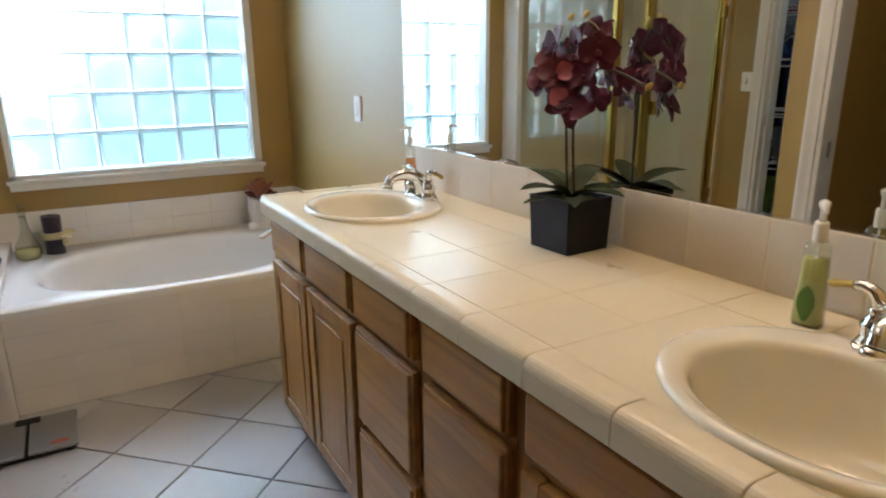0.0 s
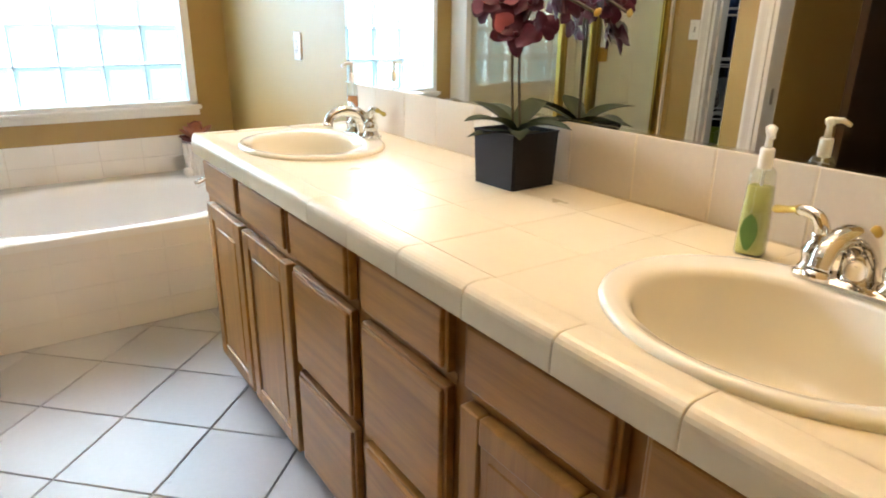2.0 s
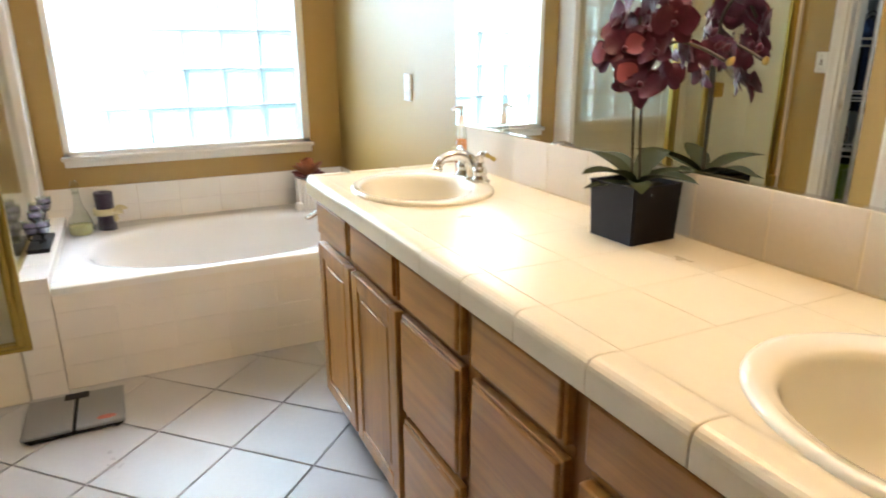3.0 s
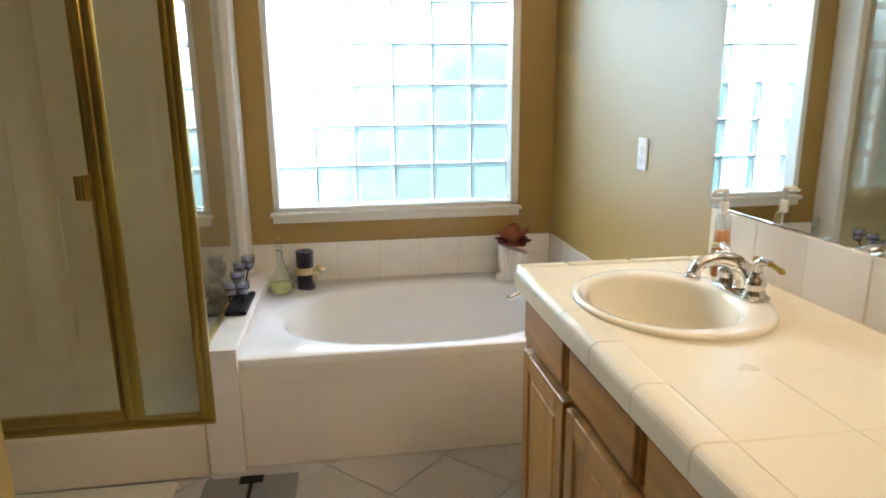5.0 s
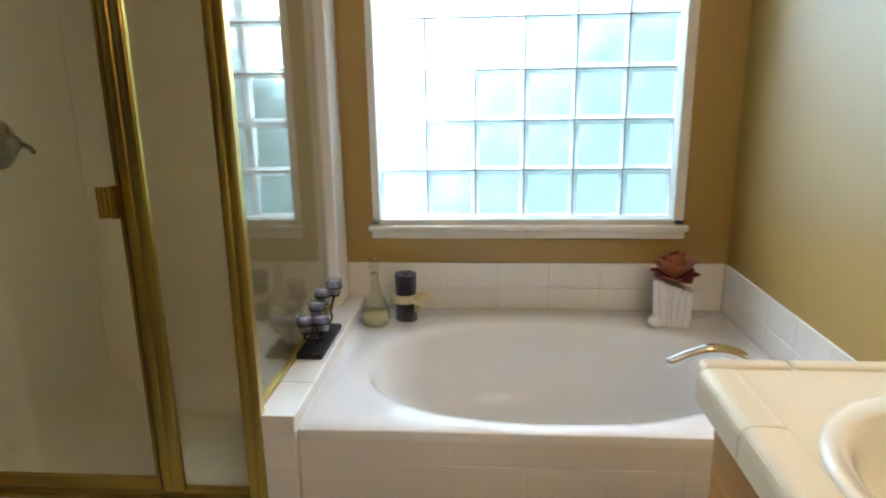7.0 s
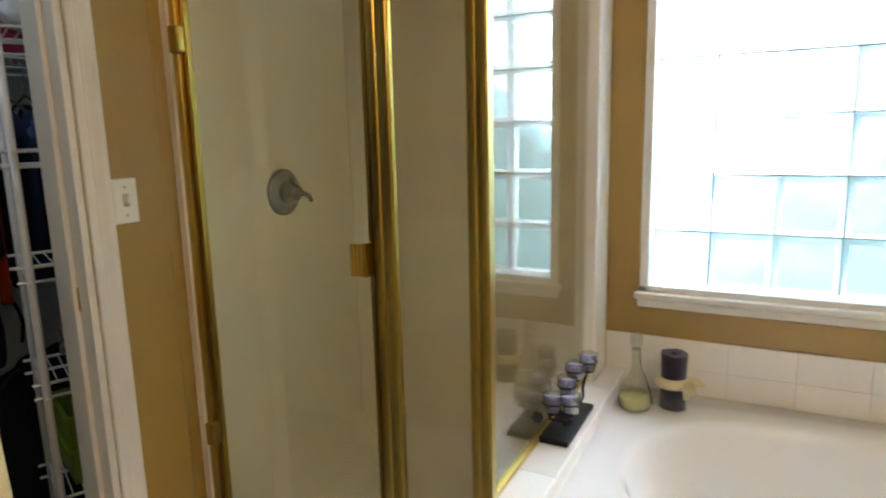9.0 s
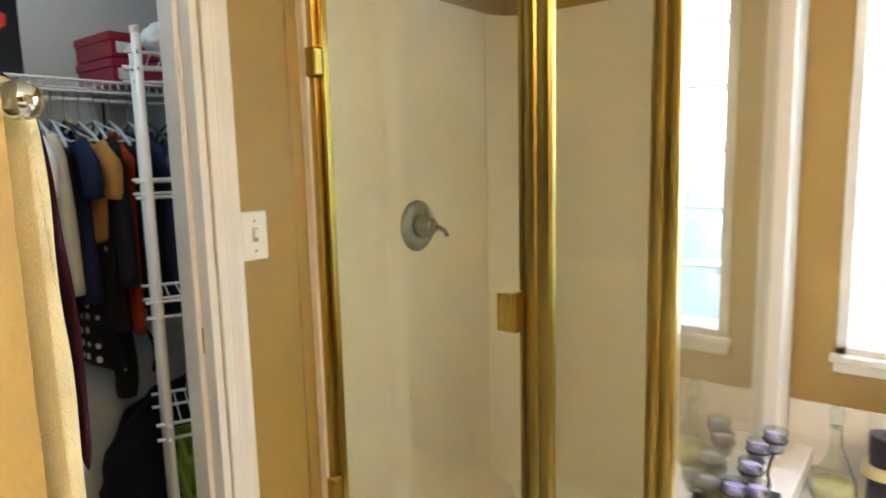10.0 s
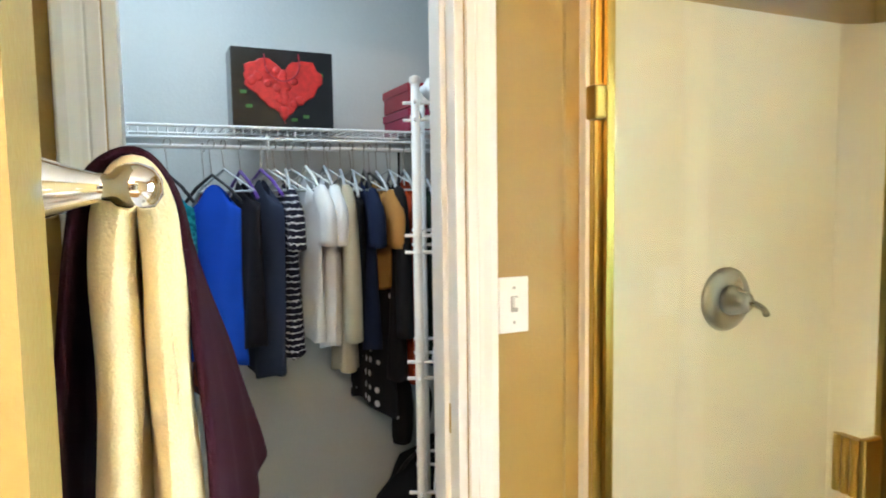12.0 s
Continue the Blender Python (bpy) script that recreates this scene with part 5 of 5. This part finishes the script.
def wire_tower():
    s = thing("wire_tower", "tall white wire shelving tower inside the closet", "shelf unit", at=(-1.52, 2.412, 0), turn=-25)
    xs, ys = (0.0, -0.26), (0.0, 0.36)
    levels = (0.34, 0.685, 1.01, 1.315, 1.625)
    for x in xs:
        for y in ys:
            p = part("post", tube([(x, y, 0), (x, y, 1.675)], 0.011, 12), WIRE, s, smooth=True)
            part("cap", lathe([(0.013, 1.670), (0.013, 1.684), (0.004, 1.688)], at=(x, y, 0), segs=12), WIRE, p)
    for z in levels:
        bm = bmesh.new()
        for zz in (z, z - 0.04):
            for x in xs:
                add_tube(bm, [(x, ys[0] - 0.03, zz), (x, ys[1] + 0.03, zz)], 0.0045, 6)
            for y in ys:
                add_tube(bm, [(xs[0] + 0.03, y, zz), (xs[1] - 0.03, y, zz)], 0.0045, 6)
        shelf = part("shelf", bm, WIRE, s)
        for i in range(13):
            y = ys[0] + (ys[1] - ys[0]) * i / 12
            part("wire", tube([(xs[0], y, z), (xs[1], y, z)], 0.002, 5), WIRE, shelf)
    return s


wire_tower()

BOXRED = material("red_box", (0.30, 0.012, 0.03), 0.4, vary=0.12)
BOXPINK = material("magenta_box", (0.30, 0.012, 0.055), 0.4, vary=0.12)
for z, mt, lb in ((1.612, BOXPINK, "magenta cardboard shoe box with a white label"), (1.692, BOXRED, "red cardboard shoe box with a white label")):
    b = thing("shoe_box", lb, "box", "shoe boxes on the shelf", at=(-2.14, 2.755, z))
    part("carton", box(-0.12, 0.12, -0.165, 0.165, 0, 0.058, 0.002), mt, b)
    part("lid", box(-0.124, 0.124, -0.169, 0.169, 0.050, 0.076, 0.002), mt, b)
    part("label", box(0.1243, 0.1255, -0.15, -0.09, 0.012, 0.046), PLATE, b)

BAGK = material("black_gloss_paper", (0.012, 0.012, 0.013), 0.18, vary=0.2)
ROSE = material("red_rose_print", (0.52, 0.02, 0.018), 0.45, vary=0.45, scale=45, fine=0.2)
GREENP = material("green_print", (0.06, 0.16, 0.03), 0.5)
bag = thing("gift_bag", "glossy black gift bag printed with a heart of red roses", "gift bag", at=(-2.10, 2.207, 1.611), turn=1)
part("bag", box(-0.055, 0.050, -0.148, 0.148, 0, 0.232, 0.002), BAGK, bag)
bm = bmesh.new()
n = 56
rim = []
for i in range(n):
    a = 2 * math.pi * i / n
    hx = 16 * math.sin(a) ** 3
    hz = 13 * math.cos(a) - 5 * math.cos(2 * a) - 2 * math.cos(3 * a) - math.cos(4 * a)
    k = 0.0072 + 0.0003 * math.sin(a * 13) + 0.0002 * math.sin(a * 23)
    rim.append((0.0525, hx * k, 0.128 + hz * k * 0.88))
lo = [bm.verts.new((0.0502, y, z)) for _, y, z in rim]
hi = [bm.verts.new((0.0525, y * 0.97, (z - 0.12) * 0.97 + 0.12)) for _, y, z in rim]
for i in range(n):
    bm.faces.new((lo[i], lo[(i + 1) % n], hi[(i + 1) % n], hi[i]))
bm.faces.new(hi)
bmesh.ops.recalc_face_normals(bm, faces=bm.faces)
heart = part("heart_print", bm, ROSE, bag, "heart of red roses")
rnd = random.Random(2)
bm = bmesh.new()
for i in range(34):
    a = rnd.uniform(0, 2 * math.pi)
    q = rnd.uniform(0, 0.85)
    hx = 16 * math.sin(a) ** 3 * q
    hz = (13 * math.cos(a) - 5 * math.cos(2 * a) - 2 * math.cos(3 * a)) * q
    add_lathe(bm, [(0.012, 0), (0.010, 0.0016), (0.004, 0.003), (0.001, 0.0022)], m=pose(0.0524, hx * 0.0072, 0.128 + hz * 0.0063, 0, 90, 0), segs=9)
part("rose_petals", bm, ROSE, heart, smooth=True)
bm = bmesh.new()
for y, z in ((-0.125, 0.10), (0.02, 0.025), (0.055, 0.035), (0.10, 0.16), (-0.11, 0.06)):
    add_box(bm, 0.0503, 0.0515, y, y + 0.018, z, z + 0.010, 0.0004, 1)
part("leaf_print", bm, GREENP, heart)
part("handle", tube(smooth_line([(0.054, -0.055, 0.215), (0.060, -0.05, 0.17), (0.062, -0.02, 0.142), (0.062, 0.012, 0.142), (0.060, 0.042, 0.17), (0.054, 0.045, 0.22)], 5), 0.0022, 6), BOXRED, bag, "red cord handle", smooth=True)


def cloth(name, colour, kind="plain", second=(0.7, 0.7, 0.72)):
    m = material(name, colour, 0.9, vary=0.12, scale=10, fine=0.08, fine_scale=300, bump=0.4, bump_scale=300, spec=0.2)
    if kind == "plain":
        return m
    n, l = m.node_tree.nodes, m.node_tree.links
    tc = n.new("ShaderNodeTexCoord")
    if kind == "stripe":
        tex = n.new("ShaderNodeTexWave")
        tex.bands_direction = "Z"
        tex.inputs["Scale"].default_value, tex.inputs["Distortion"].default_value, tex.inputs["Detail Scale"].default_value = 17, 3.0, 5
        lo_, hi_ = 0.86, 0.93
        fac = tex.outputs["Fac"]
    elif kind == "dots":
        tex = n.new("ShaderNodeTexVoronoi")
        tex.inputs["Scale"].default_value, tex.inputs["Randomness"].default_value = 24, 0.25
        lo_, hi_ = 0.30, 0.22
        fac = tex.outputs["Distance"]
    else:
        tex = n.new("ShaderNodeTexNoise")
        tex.inputs["Scale"].default_value = 55
        lo_, hi_ = 0.48, 0.56
        fac = tex.outputs["Fac"]
    l.new(tc.outputs["Object"], tex.inputs["Vector"])
    rng = n.new("ShaderNodeMapRange")
    rng.inputs["From Min"].default_value, rng.inputs["From Max"].default_value = lo_, hi_
    l.new(fac, rng.inputs["Value"])
    mix = n.new("ShaderNodeMix")
    mix.data_type = "RGBA"
    hsv = next(x for x in n if x.bl_idname == "ShaderNodeHueSaturation")
    l.new(rng.outputs[0], mix.inputs[0])
    l.new(hsv.outputs[0], mix.inputs[6])
    mix.inputs[7].default_value = (*second, 1)
    l.new(mix.outputs[2], n["Principled BSDF"].inputs["Base Color"])
    return m


HANG = {"clear": material("clear_plastic", (0.55, 0.58, 0.60), 0.15, vary=0.05), "white": PLATE, "black": material("black_plastic", (0.02, 0.02, 0.022), 0.3), "purple": material("purple_plastic", (0.10, 0.03, 0.30), 0.3)}


def garment(y, turn, half, length, mat, label, kind="top", hanger="clear", drop=0.09, x=RX, seed=0, thick=0.018):
    """A garment on a hanger: closed cloth with folds that deepen towards the hem."""
    g = thing({"top": "sweater", "tank": "tank_top", "shirt": "shirt", "blouse": "blouse", "dress": "dress"}[kind], label, "clothing", "clothes on the rod", at=(x, y, RZ), turn=turn)
    hg = part("hanger", tube(smooth_line([(0.004, 0, -0.004), (0.012, 0, 0.012), (0, 0, 0.0215), (-0.011, 0, 0.010), (-0.006, 0, -0.012), (0, 0, -drop + 0.02)], 5), 0.0018, 6), NICKEL, g)
    part("hanger_frame", tube([(-half * 0.92, 0, -drop - 0.055), (-half * 0.5, 0, -drop - 0.012), (0, 0, -drop + 0.022), (half * 0.5, 0, -drop - 0.012), (half * 0.92, 0, -drop - 0.055)], 0.005, 8), HANG[hanger], hg, smooth=True)
    bm = bmesh.new()
    rows, n = 22, 44
    loops = []
    for r in range(rows + 1):
        v = r / rows
        z = -drop - 0.005 - length * v
        if v < 0.14:
            q = v / 0.14
            a = half * (0.36 + 0.64 * q ** 0.75) if kind != "tank" else half * (0.55 + 0.3 * q)
            b = thick * (0.45 + 0.55 * q)
        else:
            q = (v - 0.14) / 0.86
            a = half * ((1.0 - 0.30 * q) if kind != "dress" else (0.8 + 0.25 * q))
            if kind == "tank":
                a = half * (0.85 + 0.1 * q)
            b = thick * (1.0 + 0.9 * q)
        loop = []
        for i in range(n):
            t = 2 * math.pi * i / n
            c, s = math.cos(t), math.sin(t)
            fold = (0.25 + 0.75 * v) * 0.55 * thick * math.sin(6 * c + seed * 2.1 + 2.2 * v) * (1 if s >= 0 else -1)
            px = a * math.copysign(abs(c) ** 0.8, c) + 0.006 * math.sin(seed + 5 * v)
            py = b * s + fold * (0.4 + 0.6 * abs(s))
            hem = 0.012 * math.sin(3 * c + seed) if r == rows else 0
            # shoulders fall away from the neck
            fall = 0.055 * abs(c) ** 1.3 * max(0, 1 - v / 0.14)
            loop.append(bm.verts.new((px, py, z - fall + hem)))
        loops.append(loop)
    for a, b in zip(loops, loops[1:]):
        for i in range(n):
            bm.faces.new((a[i], a[(i + 1) % n], b[(i + 1) % n], b[i]))
    bm.faces.new(loops[-1])
    bmesh.ops.recalc_face_normals(bm, faces=bm.faces)
    part("body", bm, mat, g, smooth=True)
    if kind in ("shirt", "blouse"):
        ln = 0.20 if kind == "shirt" else 0.46
        for s in (-1, 1):
            st = tube(smooth_line([(s * half * 0.80, 0, -drop - 0.05), (s * half * 1.0, 0.004, -drop - 0.09), (s * half * 1.12, 0.012, -drop - ln * 0.6), (s * half * 1.10, 0.016, -drop - ln)], 4),
                      [0.024, 0.034, 0.038, 0.04, 0.042, 0.042, 0.043, 0.044, 0.045, 0.045, 0.045, 0.046, 0.046], 12)
            bmesh.ops.scale(st, vec=(1, 0.55, 1), verts=st.verts)
            part("sleeve", st, mat, g, smooth=True)
    return g


WARDROBE = [
    (1.862, 62, 0.075, 0.46, cloth("teal_sequin", (0.01, 0.16, 0.22), "speckle", (0.03, 0.36, 0.42)), "sparkling teal sleeveless tank top", "tank", "black", 0.10),
    (1.985, 50, 0.10, 0.50, cloth("royal_blue", (0.012, 0.07, 0.52)), "royal blue sleeveless top", "tank", "black", 0.10),
    (2.062, 10, 0.16, 0.46, cloth("soft_black", (0.012, 0.011, 0.015)), "plain black sweater on a purple hanger", "top", "purple", 0.09),
    (2.120, 12, 0.17, 0.57, cloth("slate_navy", (0.028, 0.036, 0.066)), "slate navy long top", "top", "purple", 0.085),
    (2.190, -6, 0.17, 0.51, cloth("navy_stripe", (0.010, 0.010, 0.022), "stripe"), "black top with broken white stripes", "shirt", "clear", 0.085),
    (2.250, 2, 0.17, 0.47, cloth("white_cotton", (0.80, 0.81, 0.82)), "white cotton short-sleeved shirt", "shirt", "white", 0.075),
    (2.305, -4, 0.17, 0.50, cloth("white_cotton_long", (0.77, 0.78, 0.79)), "white cotton shirt with short sleeves", "shirt", "clear", 0.075),
    (2.355, -10, 0.18, 0.58, cloth("cream_knit", (0.50, 0.45, 0.33)), "cream knitted long blouse", "blouse", "clear", 0.085),
    (2.395, -12, 0.18, 0.46, cloth("charcoal", (0.02, 0.022, 0.025)), "charcoal grey sweater on a hanger", "top", "clear", 0.09),
    (2.430, -10, 0.18, 0.50, cloth("deep_navy", (0.012, 0.020, 0.055)), "deep navy shirt on a black hanger", "shirt", "black", 0.085),
    (2.470, -4, 0.17, 0.33, cloth("mustard", (0.42, 0.22, 0.06)), "mustard brown short-sleeved top", "shirt", "clear", 0.09),
    (2.515, -12, 0.18, 0.62, cloth("black_knit", (0.014, 0.013, 0.014)), "long black cardigan on a hanger", "blouse", "clear", 0.09),
    (2.560, -8, 0.18, 0.62, cloth("rust_red", (0.34, 0.045, 0.012)), "rust red long top", "top", "clear", 0.085),
    (2.62, -10, 0.18, 0.55, cloth("dark_green", (0.014, 0.03, 0.018)), "dark green sweater on a hanger", "top", "clear", 0.085),
    (2.68, -8, 0.19, 0.60, cloth("dark_denim", (0.02, 0.03, 0.07)), "dark blue denim shirt", "shirt", "black", 0.085),
    (2.75, -8, 0.19, 0.60, cloth("black_wool", (0.012, 0.012, 0.013)), "black wool blouse on a hanger", "blouse", "black", 0.085),
]
for i, (y, turn, half, length, mt, lb, kind, hg, drop) in enumerate(WARDROBE):
    garment(y + (0.012 if i else 0.022), turn, half, length, mt, lb, kind, hg, drop, seed=i * 1.7)
garment(1.985, 20, 0.10, 0.62, cloth("orange_print", (0.20, 0.04, 0.015), "speckle", (0.02, 0.01, 0.01)), "long orange and black print skirt", "dress", "clear", 0.12, x=RX - 0.14, seed=5)
garment(2.475, 8, 0.15, 0.72, cloth("black_dots", (0.012, 0.012, 0.014), "dots"), "long black dress with white dots", "dress", "black", 0.09, x=RX - 0.05, seed=8)
for y, hgc in ((2.03, "clear"), (2.15, "clear"), (2.17, "white"), (2.22, "clear"), (2.27, "white"), (2.33, "clear"), (2.40, "clear"), (2.52, "clear")):
    h = thing("clothes_hanger", "empty plastic clothes hanger on the rod", "hanger", "spare hangers", at=(RX, y, RZ), turn=28)
    part("hook", tube(smooth_line([(0.004, 0, -0.004), (0.012, 0, 0.012), (0, 0, 0.0215), (-0.011, 0, 0.010), (-0.006, 0, -0.012), (0, 0, -0.06)], 5), 0.0018, 6), NICKEL, h)
    part("shoulder_bar", tube([(-0.14, 0, -0.125), (0, 0, -0.062), (0.14, 0, -0.125), (-0.14, 0, -0.125)], 0.0035, 8), HANG[hgc], h)

# loose things in the closet
LIME = material("lime_plastic", (0.20, 0.30, 0.02), 0.4, vary=0.1)
for z in (0.345, 0.45):
    b = thing("storage_bin", "lime green plastic storage bin on the wire tower", "bin", "green bins", at=(-1.61, 2.66, z), turn=-22)
    bm = bmesh.new()
    for x0, x1, y0, y1, z0, z1 in ((-0.13, 0.13, -0.15, 0.15, 0, 0.004), (-0.13, -0.126, -0.15, 0.15, 0, 0.10), (0.126, 0.13, -0.15, 0.15, 0, 0.10), (-0.13, 0.13, -0.15, -0.146, 0, 0.10), (-0.13, 0.13, 0.146, 0.15, 0, 0.10)):
        add_box(bm, x0, x1, y0, y1, z0, z1)
    part("tub", bm, LIME, b)
    part("rim", joined((-0.138, 0.138, -0.158, -0.145, 0.094, 0.102), (-0.138, 0.138, 0.145, 0.158, 0.094, 0.102), (-0.138, -0.125, -0.145, 0.145, 0.094, 0.102), (0.125, 0.138, -0.145, 0.145, 0.094, 0.102)), LIME, b)


def heap(name, label, category, at, size, mat, seed, squash=1.0):
    """Soft folded cloth or bag: a lumpy closed mound with a flat base."""
    h = thing(name, label, category, at=at)
    bm = bmesh.new()
    bmesh.ops.create_icosphere(bm, subdivisions=4, radius=1)
    for v in bm.verts:
        k = 1 + 0.16 * noise.noise(v.co * 1.8 + Vector((seed, 0, 0))) + 0.07 * noise.noise(v.co * 5 + Vector((0, seed, 0)))
        c = v.co * k
        c.z = max(c.z, -0.75)
        v.co = (c.x * size[0], c.y * size[1], (c.z + 0.75) * size[2])
    part("cloth", bm, mat, h, smooth=True)
    return h


heap("folded_jeans", "folded blue denim on the tower shelf", "clothing", (-1.61, 2.66, 1.319), (0.13, 0.13, 0.07), cloth("denim", (0.035, 0.07, 0.17)), 1)
heap("white_sock_bundle", "small white cloth bundle on the tower top", "clothing", (-1.56, 2.54, 1.629), (0.06, 0.09, 0.05), cloth("white_fleece", (0.7, 0.72, 0.74)), 2)
heap("dark_scarf", "dark patterned cloth heap on the tower shelf", "clothing", (-1.61, 2.66, 0.69), (0.13, 0.13, 0.08), cloth("dark_pattern", (0.02, 0.018, 0.02), "speckle", (0.25, 0.2, 0.16)), 3)
NYLON = cloth("black_nylon", (0.010, 0.010, 0.011))
duffel = heap("black_duffel", "black soft travel bag on the closet floor", "bag", (-2.02, 2.68, 0), (0.19, 0.24, 0.34), NYLON, 4)
part("handle", tube(smooth_line([(0.10, -0.12, 0.40), (0.13, -0.10, 0.58), (0.12, 0.0, 0.66), (0.13, 0.10, 0.58), (0.10, 0.12, 0.40)], 6), 0.012, 8), NYLON, duffel, smooth=True)
part("zip", tube(smooth_line([(0.0, -0.22, 0.40), (0.02, -0.1, 0.575), (0.02, 0.1, 0.575), (0.0, 0.22, 0.40)], 6), 0.006, 6), IRON, duffel, smooth=True)
strap = thing("hanging_bag", "black strap bag hanging among the clothes", "bag", at=(-2.06, 2.56, 0.60))
part("body", tube(smooth_line([(0, 0, 0), (0.004, 0.003, 0.12), (0, -0.004, 0.26)], 4), [0.030, 0.034, 0.036, 0.036, 0.036, 0.034, 0.032, 0.030, 0.02], 14), cloth("black_leather", (0.011, 0.010, 0.010)), strap, smooth=True)
part("strap", tube(smooth_line([(0.01, 0.02, 0.24), (0.01, 0.07, 0.22), (0.01, 0.10, 0.14), (0.01, 0.09, 0.06)], 5), 0.007, 6), cloth("strap_black", (0.012, 0.012, 0.012)), strap, smooth=True)
part("loop", tube([(0, 0, 0.25), (0.01, 0, 0.60), (0.02, 0, 0.955)], 0.004, 6), cloth("loop_black", (0.012, 0.012, 0.012)), strap)


# ---- tiles of floor and tub, last ----
def floor_tiles():
    T, gap = 0.305, 0.006
    ax, ay = 0.283, 2.036
    floor = tagged(new("floor"), "pale grey-beige ceramic floor tiles laid diagonally", "floor", kind="structure")
    c = math.sqrt(0.5)
    h = T / 2 - gap / 2
    n = 0

    def clip(poly, axis, limit, keep_less):
        out = []
        for p, q in zip(poly, poly[1:] + poly[:1]):
            pin = (p[axis] <= limit) == keep_less
            qin = (q[axis] <= limit) == keep_less
            if pin:
                out.append(p)
            if pin != qin:
                t = (limit - p[axis]) / (q[axis] - p[axis])
                out.append((p[0] + t * (q[0] - p[0]), p[1] + t * (q[1] - p[1])))
        return out

    def lay(x0, x1, y0, y1):
        made = 0
        for i in range(-14, 14):
            for j in range(-14, 14):
                u, v = (i + 0.5) * T, (j + 0.5) * T
                cx, cy = ax + (u - v) * c, ay + (u + v) * c
                poly = [(cx + (a - b) * c, cy + (a + b) * c) for a, b in ((-h, -h), (h, -h), (h, h), (-h, h))]
                for axis, lim, less in ((0, x1, True), (0, x0, False), (1, y1, True), (1, y0, False)):
                    poly = clip(poly, axis, lim, less) if len(poly) > 2 else []
                if len(poly) < 3:
                    continue
                area = abs(sum(p[0] * q[1] - q[0] * p[1] for p, q in zip(poly, poly[1:] + poly[:1]))) / 2
                if area < 0.0004:
                    continue
                bm = bmesh.new()
                f = bm.faces.new([bm.verts.new((x, y, -0.006)) for x, y in poly])
                r = bmesh.ops.extrude_face_region(bm, geom=[f])
                bmesh.ops.translate(bm, vec=(0, 0, 0.006), verts=[e for e in r["geom"] if isinstance(e, bmesh.types.BMVert)])
                es = [e for e in bm.edges if all(v.co.z > -0.001 for v in e.verts)]
                bmesh.ops.bevel(bm, geom=es, offset=0.0015, segments=1, affect="EDGES")
                bmesh.ops.recalc_face_normals(bm, faces=bm.faces)
                part("tile", bm, FLOOR_TILE, floor)
                made += 1
        return made

    lay(XD, 0.745, -0.02, TY0)
    lay(0.7455, XR, 2.192, TY0)
    lay(XL, XD - 0.0005, YT, YS - 0.03)


floor_tiles()
counter_tiles()


def wall_tiles():
    apron = tagged(new("tub_apron"), "white glazed tile apron under the tub rim", "tile apron", kind="structure")
    w, hgt, gap = 0.205, 0.105, 0.0007
    z = 0.0
    zs = [0.0, 0.10, 0.21, 0.32, TZ - 0.028]
    for k, (z0, z1) in enumerate(zip(zs, zs[1:])):
        x = TX0 + 0.001
        while x < XR - 0.01:
            x1 = min(x + w, XR - 0.002)
            part("tile", box(x + gap / 2, x1 - gap / 2, TY0, TY0 + 0.014, z0 + gap / 2, z1 - gap / 2, 0.001, 1), WHITE_TILE, apron)
            x = x1
    led = tagged(new("tub_ledge"), "white glazed tile ledge carrying the shower glass", "tile ledge", kind="structure")
    zl = [0.0, 0.10, 0.205, 0.31, 0.415, 0.462]
    for z0, z1 in zip(zl, zl[1:]):
        part("tile", box(-0.348, TX0 + 0.0005, 2.688, 2.700, z0 + gap / 2, z1 - gap / 2, 0.001, 1), WHITE_TILE, led)
        for i in range(5):
            y0 = 2.70 + 0.203 * i
            if z1 > 0.40 and y0 < YW - 0.02:
                part("tile", box(TX0 - 0.009, TX0 + 0.001, y0, min(y0 + 0.20, YW - 0.012), max(z0, 0.422), z1 - 0.001, 0.002, 1), WHITE_TILE, led)
    for i in range(5):
        y0 = 2.686 + 0.205 * i
        part("tile", box(-0.348, TX0 + 0.003, y0 + gap / 2, min(y0 + 0.205, YW - 0.003) - gap / 2, 0.462, 0.472, 0.003, 2), WHITE_TILE, led)
    spl = tagged(new("tub_splash"), "white glazed tile splash round the tub", "tile splash", kind="structure")
    for z0, z1 in ((TZ - 0.01, 0.508), (0.508, 0.612)):
        x = -0.294
        while x < XR - 0.012:
            x1 = min(x + w, XR - 0.011)
            part("tile", box(x + gap / 2, x1 - gap / 2, YW - 0.011, YW - 0.001, z0 + gap / 2, z1 - gap / 2, 0.001, 1), WHITE_TILE, spl)
            x = x1
        y = YW - 0.012
        while y > 2.735:
            y1 = max(y - w, 2.72)
            part("tile", box(XR - 0.010, XR - 0.001, y1 + gap / 2, y - gap / 2, z0 + gap / 2, z1 - gap / 2, 0.001, 1), WHITE_TILE, spl)
            y = y1


wall_tiles()
